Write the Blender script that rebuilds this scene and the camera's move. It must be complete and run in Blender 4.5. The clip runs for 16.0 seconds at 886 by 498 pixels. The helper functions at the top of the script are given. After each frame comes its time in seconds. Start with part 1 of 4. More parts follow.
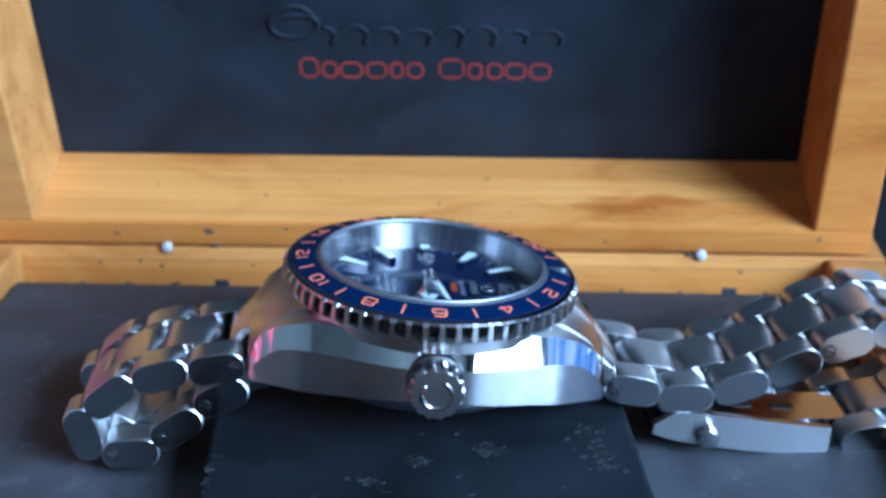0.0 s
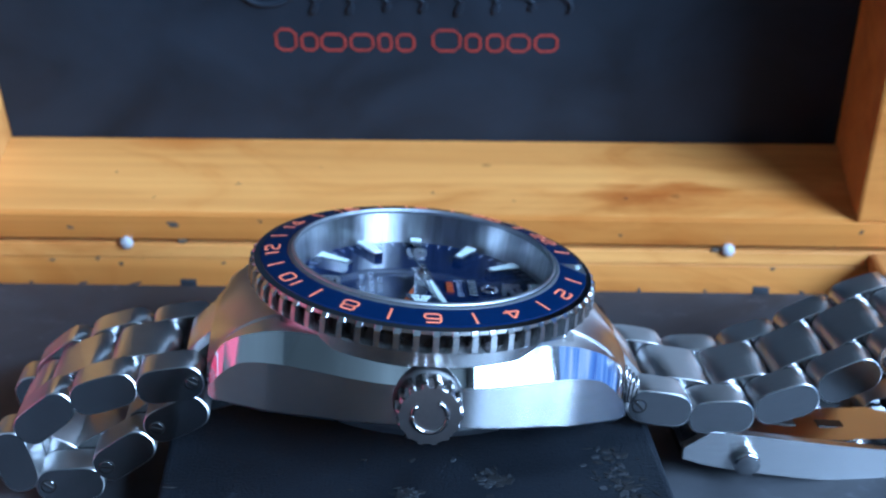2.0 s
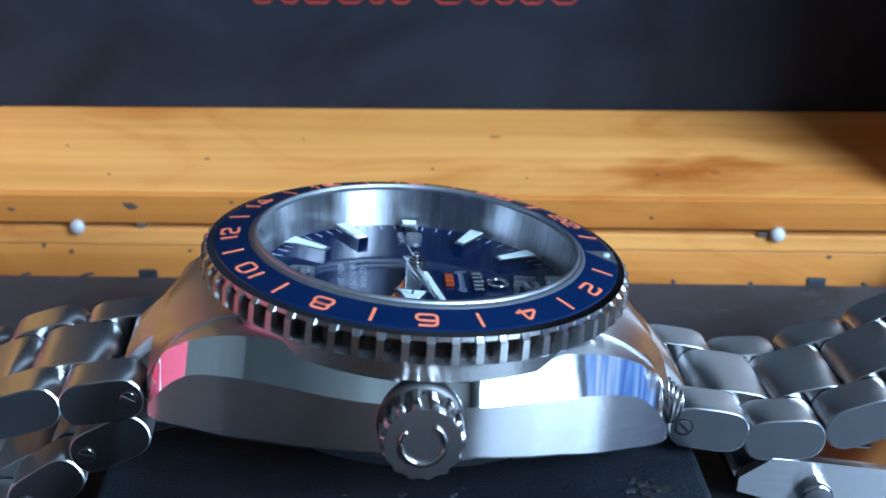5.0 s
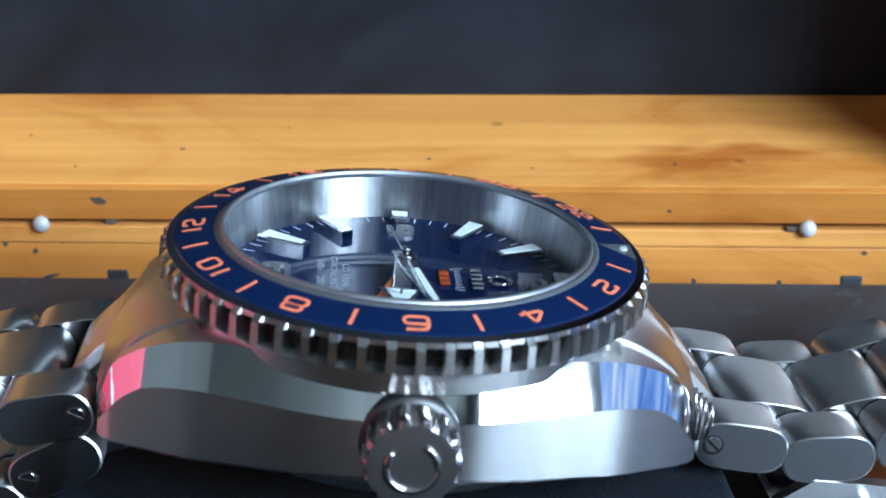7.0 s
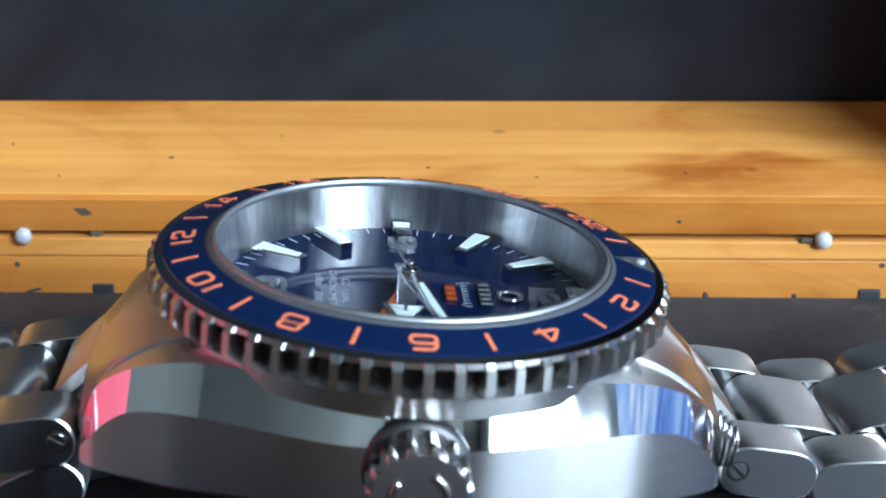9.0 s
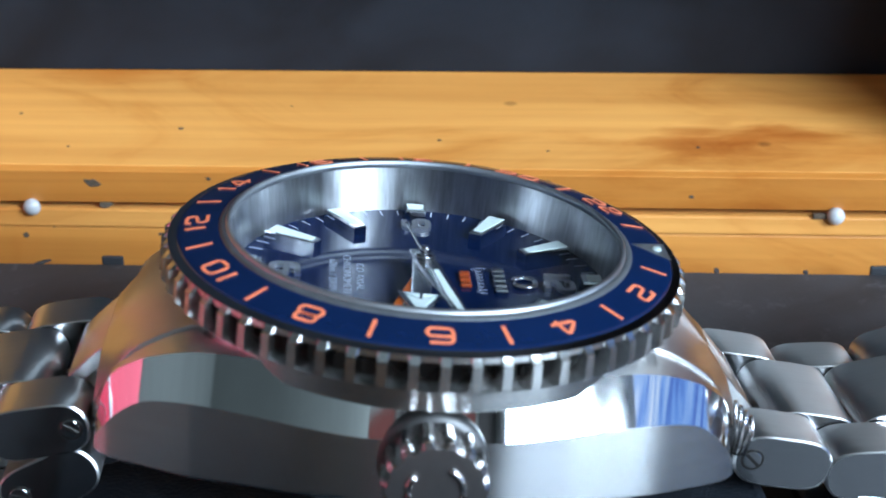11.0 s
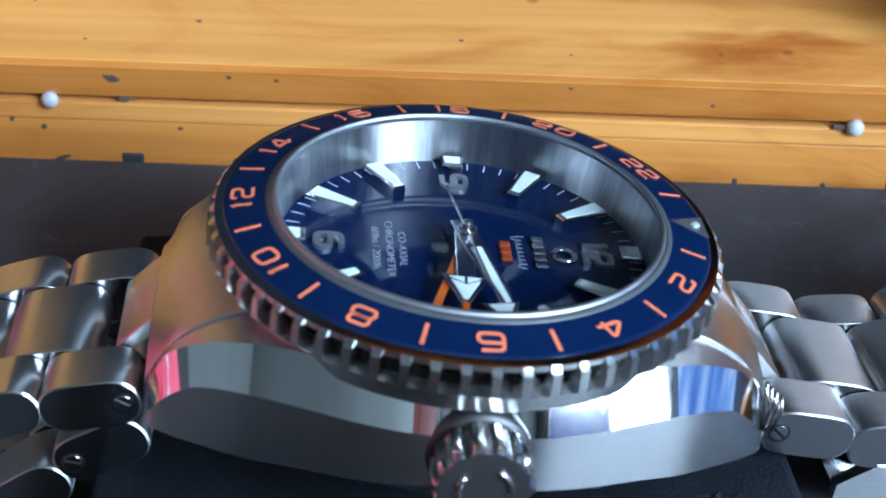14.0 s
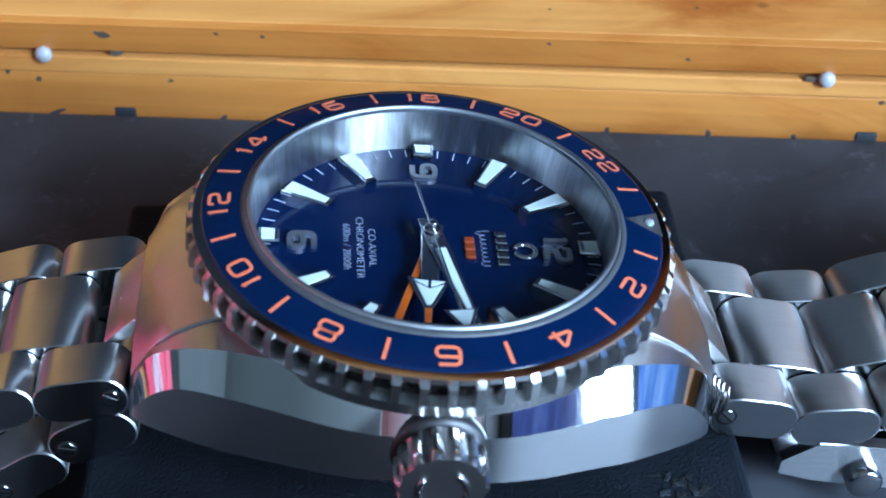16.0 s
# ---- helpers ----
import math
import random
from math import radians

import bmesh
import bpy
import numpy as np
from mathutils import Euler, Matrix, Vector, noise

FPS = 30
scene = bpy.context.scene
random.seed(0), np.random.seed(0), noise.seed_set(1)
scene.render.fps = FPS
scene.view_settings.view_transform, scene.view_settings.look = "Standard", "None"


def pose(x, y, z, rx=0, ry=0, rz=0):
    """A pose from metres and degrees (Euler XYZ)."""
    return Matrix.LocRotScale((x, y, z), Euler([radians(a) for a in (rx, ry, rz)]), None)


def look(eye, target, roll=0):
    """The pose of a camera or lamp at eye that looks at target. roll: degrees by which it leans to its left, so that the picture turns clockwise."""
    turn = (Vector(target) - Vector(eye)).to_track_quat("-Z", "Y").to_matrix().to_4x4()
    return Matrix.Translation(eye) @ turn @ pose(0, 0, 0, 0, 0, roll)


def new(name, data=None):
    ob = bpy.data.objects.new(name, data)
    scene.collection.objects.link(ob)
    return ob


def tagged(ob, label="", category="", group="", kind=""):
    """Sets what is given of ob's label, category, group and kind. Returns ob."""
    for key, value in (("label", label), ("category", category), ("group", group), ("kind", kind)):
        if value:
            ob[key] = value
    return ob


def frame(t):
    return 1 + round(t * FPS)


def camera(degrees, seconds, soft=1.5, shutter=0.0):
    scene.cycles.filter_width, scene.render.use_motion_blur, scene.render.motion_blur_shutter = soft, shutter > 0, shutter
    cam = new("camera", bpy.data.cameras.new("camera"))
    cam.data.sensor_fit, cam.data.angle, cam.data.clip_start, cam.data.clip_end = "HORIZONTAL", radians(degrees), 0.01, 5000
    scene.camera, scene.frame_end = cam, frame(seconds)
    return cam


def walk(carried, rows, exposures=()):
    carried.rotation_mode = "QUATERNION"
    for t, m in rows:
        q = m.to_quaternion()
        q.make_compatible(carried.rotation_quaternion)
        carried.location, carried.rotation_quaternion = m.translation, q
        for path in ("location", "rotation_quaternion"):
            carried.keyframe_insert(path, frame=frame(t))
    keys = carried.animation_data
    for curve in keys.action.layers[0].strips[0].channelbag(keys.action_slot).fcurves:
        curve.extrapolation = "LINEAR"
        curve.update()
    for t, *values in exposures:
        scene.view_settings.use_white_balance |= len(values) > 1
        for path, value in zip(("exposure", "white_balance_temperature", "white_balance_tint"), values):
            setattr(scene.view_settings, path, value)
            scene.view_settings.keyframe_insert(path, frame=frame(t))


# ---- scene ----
cam = camera(33, 16.0, soft=1.75)
cam.data.dof.use_dof, cam.data.dof.focus_distance = True, 0.150
cam.data.dof.aperture_fstop = cam.data.lens / 1.0
PATH = [
    (0, pose(0.01331, -0.20014, 0.11417, 67.925, 0.261, 2.968)),
    (0.5, pose(0.01244, -0.18923, 0.10934, 68.024, 0.266, 2.822)),
    (1, pose(0.01232, -0.18350, 0.10682, 68.031, 0.302, 2.821)),
    (1.5, pose(0.01219, -0.17596, 0.10369, 67.978, 0.351, 2.807)),
    (2, pose(0.01197, -0.17038, 0.10161, 67.821, 0.359, 2.759)),
    (2.5, pose(0.01160, -0.16492, 0.09935, 67.679, 0.326, 2.693)),
    (3, pose(0.01166, -0.16041, 0.09747, 67.550, 0.353, 2.762)),
    (3.5, pose(0.01152, -0.15470, 0.09507, 67.414, 0.364, 2.788)),
    (4, pose(0.01139, -0.14848, 0.09249, 67.342, 0.378, 2.901)),
    (6.5, pose(0.01158, -0.12358, 0.08115, 67.452, 0.800, 3.245)),
    (7, pose(0.01159, -0.11990, 0.07923, 67.570, 0.869, 3.202)),
    (7.5, pose(0.01147, -0.11609, 0.07760, 67.620, 0.909, 3.160)),
    (8, pose(0.01035, -0.11269, 0.07638, 67.657, 0.651, 2.776)),
    (8.5, pose(0.01011, -0.11161, 0.07567, 67.967, 0.692, 2.704)),
    (9, pose(0.00960, -0.11226, 0.07625, 67.997, 0.766, 2.764)),
    (11.5, pose(0.00745, -0.10863, 0.08125, 64.564, 0.285, 3.082)),
    (12, pose(0.00505, -0.10626, 0.08398, 62.704, -0.454, 2.966)),
    (12.5, pose(0.00455, -0.10467, 0.08348, 61.108, -0.977, 2.815)),
    (13, pose(0.00468, -0.10429, 0.08700, 59.861, -1.049, 2.746)),
    (13.5, pose(0.00361, -0.10406, 0.09111, 58.428, -0.982, 2.668)),
    (14, pose(0.00220, -0.10342, 0.09558, 56.845, -0.895, 2.563)),
    (14.5, pose(0.00260, -0.10361, 0.09851, 55.149, -0.704, 2.635)),
    (15, pose(0.00422, -0.10318, 0.10376, 53.484, -0.565, 2.725)),
    (15.5, pose(0.00489, -0.10187, 0.10627, 52.079, -0.433, 2.777)),
    (16, pose(0.00645, -0.10107, 0.11099, 50.831, -0.308, 2.970)),
]
walk(cam, PATH, [(0, 0.30, 4950, 10), (4, 0.24, 5200, 10), (6.5, 0.33, 5950, 10), (9, 0.38, 6450, 10), (11.5, 0.36, 6250, 10), (12.5, 0.34, 5950, 10), (14, 0.31, 5800, 10), (16, 0.30, 5400, 10)])

# ---- world and light ----
world = bpy.data.worlds.new("sky")
world.use_nodes = True
scene.world = world
wn = world.node_tree.nodes
sky = wn.new("ShaderNodeTexSky")
sky.sky_type, sky.sun_disc = "NISHITA", False
sky.sun_elevation, sky.sun_rotation = radians(35), radians(120)
world.node_tree.links.new(sky.outputs[0], wn["Background"].inputs[0])
wn["Background"].inputs[1].default_value = 0.1

WINDOW_Y, WINDOW_Z, WINDOW_X = (-1.52, -0.50), (0.0, 1.12), 0.95
SOUTH_X, DOOR_TOP = (0.16, 0.58), 1210.0
SIDE_Y, SIDE_Z = (-0.49, 0.55), (-0.22, 0.62)


def window_lamp(width, height, watts, eye, towards):
    lamp = bpy.data.lights.new("window_light", "AREA")
    lamp.shape, lamp.size, lamp.size_y = "RECTANGLE", width, height
    lamp.energy, lamp.color = watts, (0.64, 0.83, 1.0)
    ob = new("window_light", lamp)
    ob.matrix_world = look(eye, Vector(eye) + Vector(towards))


window_lamp(WINDOW_Y[1] - WINDOW_Y[0], WINDOW_Z[1] - WINDOW_Z[0], 142, (WINDOW_X + 0.05, sum(WINDOW_Y) / 2, sum(WINDOW_Z) / 2), (-1, 0, 0))

# ---- materials ----
def nodes_of(name):
    m = bpy.data.materials.new(name)
    m.use_nodes = True
    return m, m.node_tree.nodes, m.node_tree.links, m.node_tree.nodes["Principled BSDF"]


def coords(nodes, links, scale, rot=(0, 0, 0)):
    tc, mp = nodes.new("ShaderNodeTexCoord"), nodes.new("ShaderNodeMapping")
    mp.inputs["Scale"].default_value = scale
    mp.inputs["Rotation"].default_value = [radians(a) for a in rot]
    links.new(tc.outputs["Object"], mp.inputs["Vector"])
    return mp.outputs["Vector"]


def noise_node(nodes, links, vec, scale=1.0, detail=4.0, rough=0.55, dist=0.0):
    n = nodes.new("ShaderNodeTexNoise")
    n.inputs["Scale"].default_value, n.inputs["Detail"].default_value = scale, detail
    n.inputs["Roughness"].default_value, n.inputs["Distortion"].default_value = rough, dist
    links.new(vec, n.inputs["Vector"])
    return n.outputs["Fac"]


def ramp(nodes, links, fac, stops):
    r = nodes.new("ShaderNodeValToRGB")
    while len(r.color_ramp.elements) < len(stops):
        r.color_ramp.elements.new(0.5)
    for e, (p, c) in zip(r.color_ramp.elements, stops):
        e.position, e.color = p, (*c, 1) if len(c) == 3 else c
    links.new(fac, r.inputs["Fac"])
    return r.outputs["Color"]


def mix_rgb(nodes, links, a, b, fac, mode="MULTIPLY"):
    n = nodes.new("ShaderNodeMix")
    n.data_type, n.blend_type = "RGBA", mode
    for sock, v in ((n.inputs[0], fac), (n.inputs[6], a), (n.inputs[7], b)):
        if isinstance(v, (int, float)):
            sock.default_value = v
        elif isinstance(v, tuple):
            sock.default_value = (*v, 1)
        else:
            links.new(v, sock)
    return n.outputs[2]


def add_bump(nodes, links, bsdf, height, strength, distance):
    b = nodes.new("ShaderNodeBump")
    b.inputs["Strength"].default_value, b.inputs["Distance"].default_value = strength, distance
    links.new(height, b.inputs["Height"])
    links.new(b.outputs["Normal"], bsdf.inputs["Normal"])


def plain(name, color, rough=0.5, metal=0.0, spread=0.15, scale=900.0, bump=0.0, spec=0.5):
    """A surface of one colour with mottling at two scales."""
    m, n, l, p = nodes_of(name)
    v = coords(n, l, (1, 1, 1))
    a, b = noise_node(n, l, v, scale), noise_node(n, l, v, scale * 0.13, 3)
    lo = tuple(c * (1 - spread) for c in color)
    hi = tuple(min(1, c * (1 + spread)) for c in color)
    l.new(mix_rgb(n, l, ramp(n, l, a, [(0.3, lo), (0.7, hi)]), ramp(n, l, b, [(0.3, (0.85,) * 3), (0.7, (1.0,) * 3)]), 1.0), p.inputs["Base Color"])
    p.inputs["Roughness"].default_value, p.inputs["Metallic"].default_value = rough, metal
    p.inputs["Specular IOR Level"].default_value = spec
    if bump:
        add_bump(n, l, p, a, bump, 0.0001)
    return m


def brushed(name, color, rough, stretch, strength=0.12, low=0.86):
    """Brushed steel: fine scratches along one axis."""
    m, n, l, p = nodes_of(name)
    v = coords(n, l, stretch)
    a = noise_node(n, l, v, 1.0, 5, 0.7)
    big = noise_node(n, l, coords(n, l, (120, 120, 120)), 1.0, 3)
    l.new(mix_rgb(n, l, ramp(n, l, a, [(0.3, tuple(c * low for c in color)), (0.7, color)]), ramp(n, l, big, [(0.3, (0.9,) * 3), (0.7, (1,) * 3)]), 1.0), p.inputs["Base Color"])
    r = n.new("ShaderNodeMapRange")
    r.inputs["To Min"].default_value, r.inputs["To Max"].default_value = rough * 0.8, rough * 1.25
    l.new(a, r.inputs["Value"])
    l.new(r.outputs["Result"], p.inputs["Roughness"])
    p.inputs["Metallic"].default_value = 1.0
    add_bump(n, l, p, a, strength, 0.00003)
    return m


def flank_steel(name, color, rough, aniso=0.7):
    """Steel brushed along the case's flank; highlights stretch across the brushing."""
    m, n, l, p = nodes_of(name)
    a = noise_node(n, l, coords(n, l, (110, 110, 3200)), 1.0, 5, 0.7)
    l.new(ramp(n, l, a, [(0.3, tuple(c * 0.80 for c in color)), (0.7, color)]), p.inputs["Base Color"])
    p.inputs["Roughness"].default_value, p.inputs["Metallic"].default_value = rough, 1.0
    t = n.new("ShaderNodeTangent")
    t.direction_type, t.axis = "RADIAL", "Z"
    l.new(t.outputs[0], p.inputs["Tangent"])
    p.inputs["Anisotropic"].default_value, p.inputs["Anisotropic Rotation"].default_value = aniso, 0.25
    return m


def link_steel(name, color, rough, aniso):
    """Steel brushed along the bracelet; reflections smear across it."""
    m, n, l, p = nodes_of(name)
    a = noise_node(n, l, coords(n, l, (180, 4000, 4000)), 1.0, 5, 0.7)
    big = noise_node(n, l, coords(n, l, (140, 140, 140)), 1.0, 3)
    l.new(mix_rgb(n, l, ramp(n, l, a, [(0.3, tuple(c * 0.9 for c in color)), (0.7, color)]), ramp(n, l, big, [(0.3, (0.9,) * 3), (0.7, (1,) * 3)]), 1.0), p.inputs["Base Color"])
    r = n.new("ShaderNodeMapRange")
    r.inputs["To Min"].default_value, r.inputs["To Max"].default_value = rough * 0.85, rough * 1.2
    l.new(a, r.inputs["Value"])
    l.new(r.outputs["Result"], p.inputs["Roughness"])
    p.inputs["Metallic"].default_value = 1.0
    t = n.new("ShaderNodeTangent")
    t.direction_type, t.axis = "RADIAL", "X"
    l.new(t.outputs[0], p.inputs["Tangent"])
    p.inputs["Anisotropic"].default_value = aniso
    return m


def ring_steel(name, color):
    """Steel turned round an axis; streaked reflections along the axis are painted into its colour."""
    m, n, l, p = nodes_of(name)
    a = noise_node(n, l, coords(n, l, (800, 800, 0)), 1.0, 5, 0.75)
    l.new(ramp(n, l, a, [(0.36, tuple(c * 0.58 for c in color)), (0.62, color)]), p.inputs["Base Color"])
    t = n.new("ShaderNodeTangent")
    t.direction_type, t.axis = "RADIAL", "Z"
    l.new(t.outputs[0], p.inputs["Tangent"])
    p.inputs["Roughness"].default_value, p.inputs["Metallic"].default_value = 0.29, 1.0
    p.inputs["Anisotropic"].default_value, p.inputs["Anisotropic Rotation"].default_value = 0.94, 0.25
    return m


def polished(name, color, rough):
    m, n, l, p = nodes_of(name)
    v = coords(n, l, (300, 300, 300))
    a = noise_node(n, l, v, 1.0, 5, 0.6)
    r = n.new("ShaderNodeMapRange")
    r.inputs["To Min"].default_value, r.inputs["To Max"].default_value = rough * 0.6, rough * 1.6
    l.new(a, r.inputs["Value"])
    l.new(r.outputs["Result"], p.inputs["Roughness"])
    p.inputs["Base Color"].default_value = (*color, 1)
    p.inputs["Metallic"].default_value = 1.0
    return m


def bamboo(name, base, dark, knots=()):
    """Bamboo wood: strips and fibres along x, knots and small nicks."""
    m, n, l, p = nodes_of(name)
    fibre = noise_node(n, l, coords(n, l, (14, 800, 800)), 1.0, 5, 0.6, 0.3)
    strip = noise_node(n, l, coords(n, l, (6, 150, 150)), 1.0, 2, 0.5)
    blotch = noise_node(n, l, coords(n, l, (24, 75, 75)), 1.0, 5, 0.62, 1.2)
    c1 = ramp(n, l, fibre, [(0.0, dark), (0.6, base)])
    c2 = ramp(n, l, strip, [(0.35, (0.82, 0.76, 0.70)), (0.5, (0.94, 0.92, 0.90)), (0.65, (1, 1, 1))])
    c3 = ramp(n, l, blotch, [(0.28, (0.60, 0.42, 0.28)), (0.40, (0.84, 0.74, 0.62)), (0.5, (0.96, 0.93, 0.9)), (0.62, (1, 1, 1))])
    col = mix_rgb(n, l, mix_rgb(n, l, c1, c2, 0.8), c3, 0.95)
    vor = n.new("ShaderNodeTexVoronoi")
    vor.inputs["Scale"].default_value = 1.0
    l.new(coords(n, l, (55, 95, 95)), vor.inputs["Vector"])
    nick = ramp(n, l, vor.outputs["Distance"], [(0.03, (0.2, 0.15, 0.1)), (0.06, (1, 1, 1))])
    col = mix_rgb(n, l, col, nick, 0.5)
    for x, y, z, rx, rz, tone in knots:
        tc, mp, ln, ad = n.new("ShaderNodeTexCoord"), n.new("ShaderNodeMapping"), n.new("ShaderNodeVectorMath"), n.new("ShaderNodeMath")
        mp.inputs["Scale"].default_value = (1000 / rx, 1000 / rz, 1000 / rz)
        mp.inputs["Location"].default_value = (-x / rx, -y / rz, -z / rz)
        ln.operation, ad.operation = "LENGTH", "ADD"
        l.new(tc.outputs["Object"], mp.inputs["Vector"])
        l.new(mp.outputs["Vector"], ln.inputs[0])
        l.new(ln.outputs["Value"], ad.inputs[0])
        l.new(noise_node(n, l, coords(n, l, (70, 260, 260)), 1.0, 5, 0.6, 1.0), ad.inputs[1])
        col = mix_rgb(n, l, col, ramp(n, l, ad.outputs[0], [(0.55, tone), (0.8, tuple(0.5 + 0.5 * c for c in tone)), (1.0, (1, 1, 1))]), 1.0)
    l.new(col, p.inputs["Base Color"])
    r = n.new("ShaderNodeMapRange")
    r.inputs["To Min"].default_value, r.inputs["To Max"].default_value = 0.34, 0.5
    l.new(strip, r.inputs["Value"])
    l.new(r.outputs["Result"], p.inputs["Roughness"])
    add_bump(n, l, p, fibre, 0.06, 0.0001)
    return m


def leather(name, color, scuff, rough, gloss=0.25, relief=0.15):
    """Black leatherette with fine grain, smudges and scuffs worn to grey."""
    m, n, l, p = nodes_of(name)
    grain = noise_node(n, l, coords(n, l, (1, 1, 1)), 2600, 3, 0.6)
    smudge = noise_node(n, l, coords(n, l, (1, 1, 1)), 45, 4, 0.6, 0.6)
    wear = noise_node(n, l, coords(n, l, (1, 1, 1)), 190, 8, 0.72, 0.4)
    c = ramp(n, l, smudge, [(0.3, tuple(x * 0.62 for x in color)), (0.7, tuple(x * 1.5 for x in color))])
    w = ramp(n, l, wear, [(scuff, (0, 0, 0)), (scuff + 0.13, (1, 1, 1))])
    l.new(mix_rgb(n, l, c, tuple(min(1, x * 2.0 + 0.004) for x in color), w, "MIX"), p.inputs["Base Color"])
    r = n.new("ShaderNodeMapRange")
    r.inputs["To Min"].default_value, r.inputs["To Max"].default_value = rough * 0.7, rough * 1.25
    l.new(smudge, r.inputs["Value"])
    l.new(r.outputs["Result"], p.inputs["Roughness"])
    p.inputs["Specular IOR Level"].default_value = gloss
    h = mix_rgb(n, l, grain, wear, 0.7, "ADD")
    add_bump(n, l, p, h, relief, 0.0002)
    return m


STEEL = (0.66, 0.66, 0.67)
M_BRUSH_X = flank_steel("steel_brushed_lengthwise", STEEL, 0.255, 0.92)
M_BRUSH_Y = brushed("steel_brushed_crosswise", STEEL, 0.30, (5000, 90, 5000))
M_LINK = link_steel("steel_link_brushed", (0.70, 0.695, 0.69), 0.32, 0.85)
M_END = link_steel("steel_end_link_satin", (0.70, 0.695, 0.69), 0.37, 0.72)
# link sides, colour lowered below the tops for the dark they mirror
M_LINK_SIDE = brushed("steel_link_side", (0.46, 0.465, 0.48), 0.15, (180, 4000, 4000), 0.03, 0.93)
M_POLISH = polished("steel_polished", (0.70, 0.70, 0.71), 0.05)
M_BEZEL = flank_steel("steel_bezel", (0.60, 0.595, 0.59), 0.27, 0.8)
M_REHAUT = ring_steel("steel_rehaut", (0.78, 0.79, 0.81))
M_CROWN_SIDE = polished("steel_crown_side", (0.52, 0.50, 0.495), 0.16)
M_NUMERAL = polished("steel_numeral", (0.8, 0.8, 0.82), 0.3)
M_CROWN = plain("steel_crown_satin", (0.34, 0.315, 0.31), 0.36, 1.0, 0.06)
M_INSERT = plain("blue_ceramic", (0.0034, 0.0135, 0.054), 0.12, 0.0, 0.08, 500, spec=0.5)
M_DIAL = plain("blue_dial_lacquer", (0.0020, 0.0095, 0.044), 0.06, 0.0, 0.08, 500)
M_GASKET = plain("grey_gasket", (0.07, 0.074, 0.08), 0.5)
M_ORANGE = plain("orange_enamel", (0.90, 0.22, 0.10), 0.45)
M_ORANGE_GLOSS = plain("orange_varnish", (0.60, 0.115, 0.008), 0.3)
M_LUME = plain("pale_lume", (0.78, 0.88, 0.86), 0.4, 0.0, 0.04)
# dark steel painted where screw holes and slots hold shade
M_RECESS_SHADE = plain("dark_recess_shade", (0.05, 0.047, 0.045), 0.45, 1.0, 0.2)
# bezel steel darkened to carry the shade between the teeth
M_GAP_SHADE = polished("steel_gap_shaded", (0.055, 0.05, 0.048), 0.25)
M_RIM = polished("steel_bezel_rim", (0.62, 0.61, 0.60), 0.12)
M_PEARL = plain("grey_green_pearl", (0.36, 0.41, 0.40), 0.12)
M_EDGE = polished("crystal_edge_grey", (0.42, 0.43, 0.45), 0.45)
M_GUN = polished("pointer_steel", (0.6, 0.61, 0.63), 0.2)
M_SEAT = polished("dark_crown_seat", (0.10, 0.097, 0.097), 0.45)
M_EMBLEM_RED = plain("red_orange_varnish", (0.28, 0.042, 0.006), 0.3)
M_PRINT = plain("silver_print", (0.42, 0.45, 0.52), 0.5)
M_WOOD = bamboo("bamboo_wood", (0.69, 0.315, 0.080), (0.50, 0.20, 0.042))
M_WOOD_LIGHT = bamboo("bamboo_wood_light", (0.63, 0.30, 0.082), (0.48, 0.205, 0.046))
M_WOOD_SHELF = bamboo("bamboo_shelf", (0.74, 0.335, 0.082), (0.56, 0.22, 0.046), ((37.0, 8.0, 5.2, 24.0, 9.5, (0.66, 0.46, 0.30)), (66.0, 5.0, 5.2, 110.0, 13.0, (0.82, 0.68, 0.52)), (-47.0, 23.0, 5.2, 26.0, 10.0, (0.80, 0.62, 0.44))))
M_WOOD_BASE = bamboo("bamboo_base", (0.68, 0.285, 0.060), (0.52, 0.19, 0.036))
# the same bamboo with shade put into its colour
M_WOOD_SHADED = bamboo("bamboo_shaded", (0.68, 0.265, 0.050), (0.52, 0.175, 0.030))
M_PAD = leather("black_leatherette", (0.0460, 0.0475, 0.0530), 0.57, 0.62)
M_BLOCK = leather("scuffed_black_foam", (0.0100, 0.0122, 0.0160), 0.60, 0.55, 0.06, 1.0)
M_PANEL = leather("lid_leatherette", (0.0120, 0.0155, 0.0218), 0.80, 0.65, 0.2)
M_SCUFF = plain("worn_foam", (0.020, 0.023, 0.028), 0.7, 0, 0.6, 3000, 0.4)
M_PIT = plain("dark_foam_pit", (0.002, 0.0025, 0.0035), 0.8, 0, 0.4, 3000)
M_RED = plain("red_print", (0.32, 0.036, 0.024), 0.5)
M_PIN = plain("white_pin", (0.48, 0.48, 0.49), 0.25)
M_DENT = plain("dark_dent", (0.115, 0.085, 0.06), 0.85, spread=0.4, scale=2500, spec=0.1)
M_WALL = plain("wall_paint", (0.185, 0.192, 0.175), 0.8, 0, 0.05, 20)
M_CEIL = plain("ceiling_paint", (0.175, 0.185, 0.178), 0.85, 0, 0.04, 20)
M_DARK_PANEL = plain("dark_panel", (0.022, 0.018, 0.016), 0.6, 0, 0.2, 20)
M_FLOOR = plain("room_floor", (0.05, 0.04, 0.035), 0.5, 0, 0.2, 30)
M_TABLE = plain("table_top", (0.018, 0.018, 0.02), 0.5, 0, 0.15, 60)
M_FRAME = plain("dark_window_frame", (0.045, 0.028, 0.024), 0.5, 0, 0.15, 60)
M_DOOR = bamboo("dark_red_wood", (0.11, 0.024, 0.019), (0.07, 0.013, 0.011))
M_CARD_RED = plain("red_card", (0.75, 0.045, 0.09), 0.5)
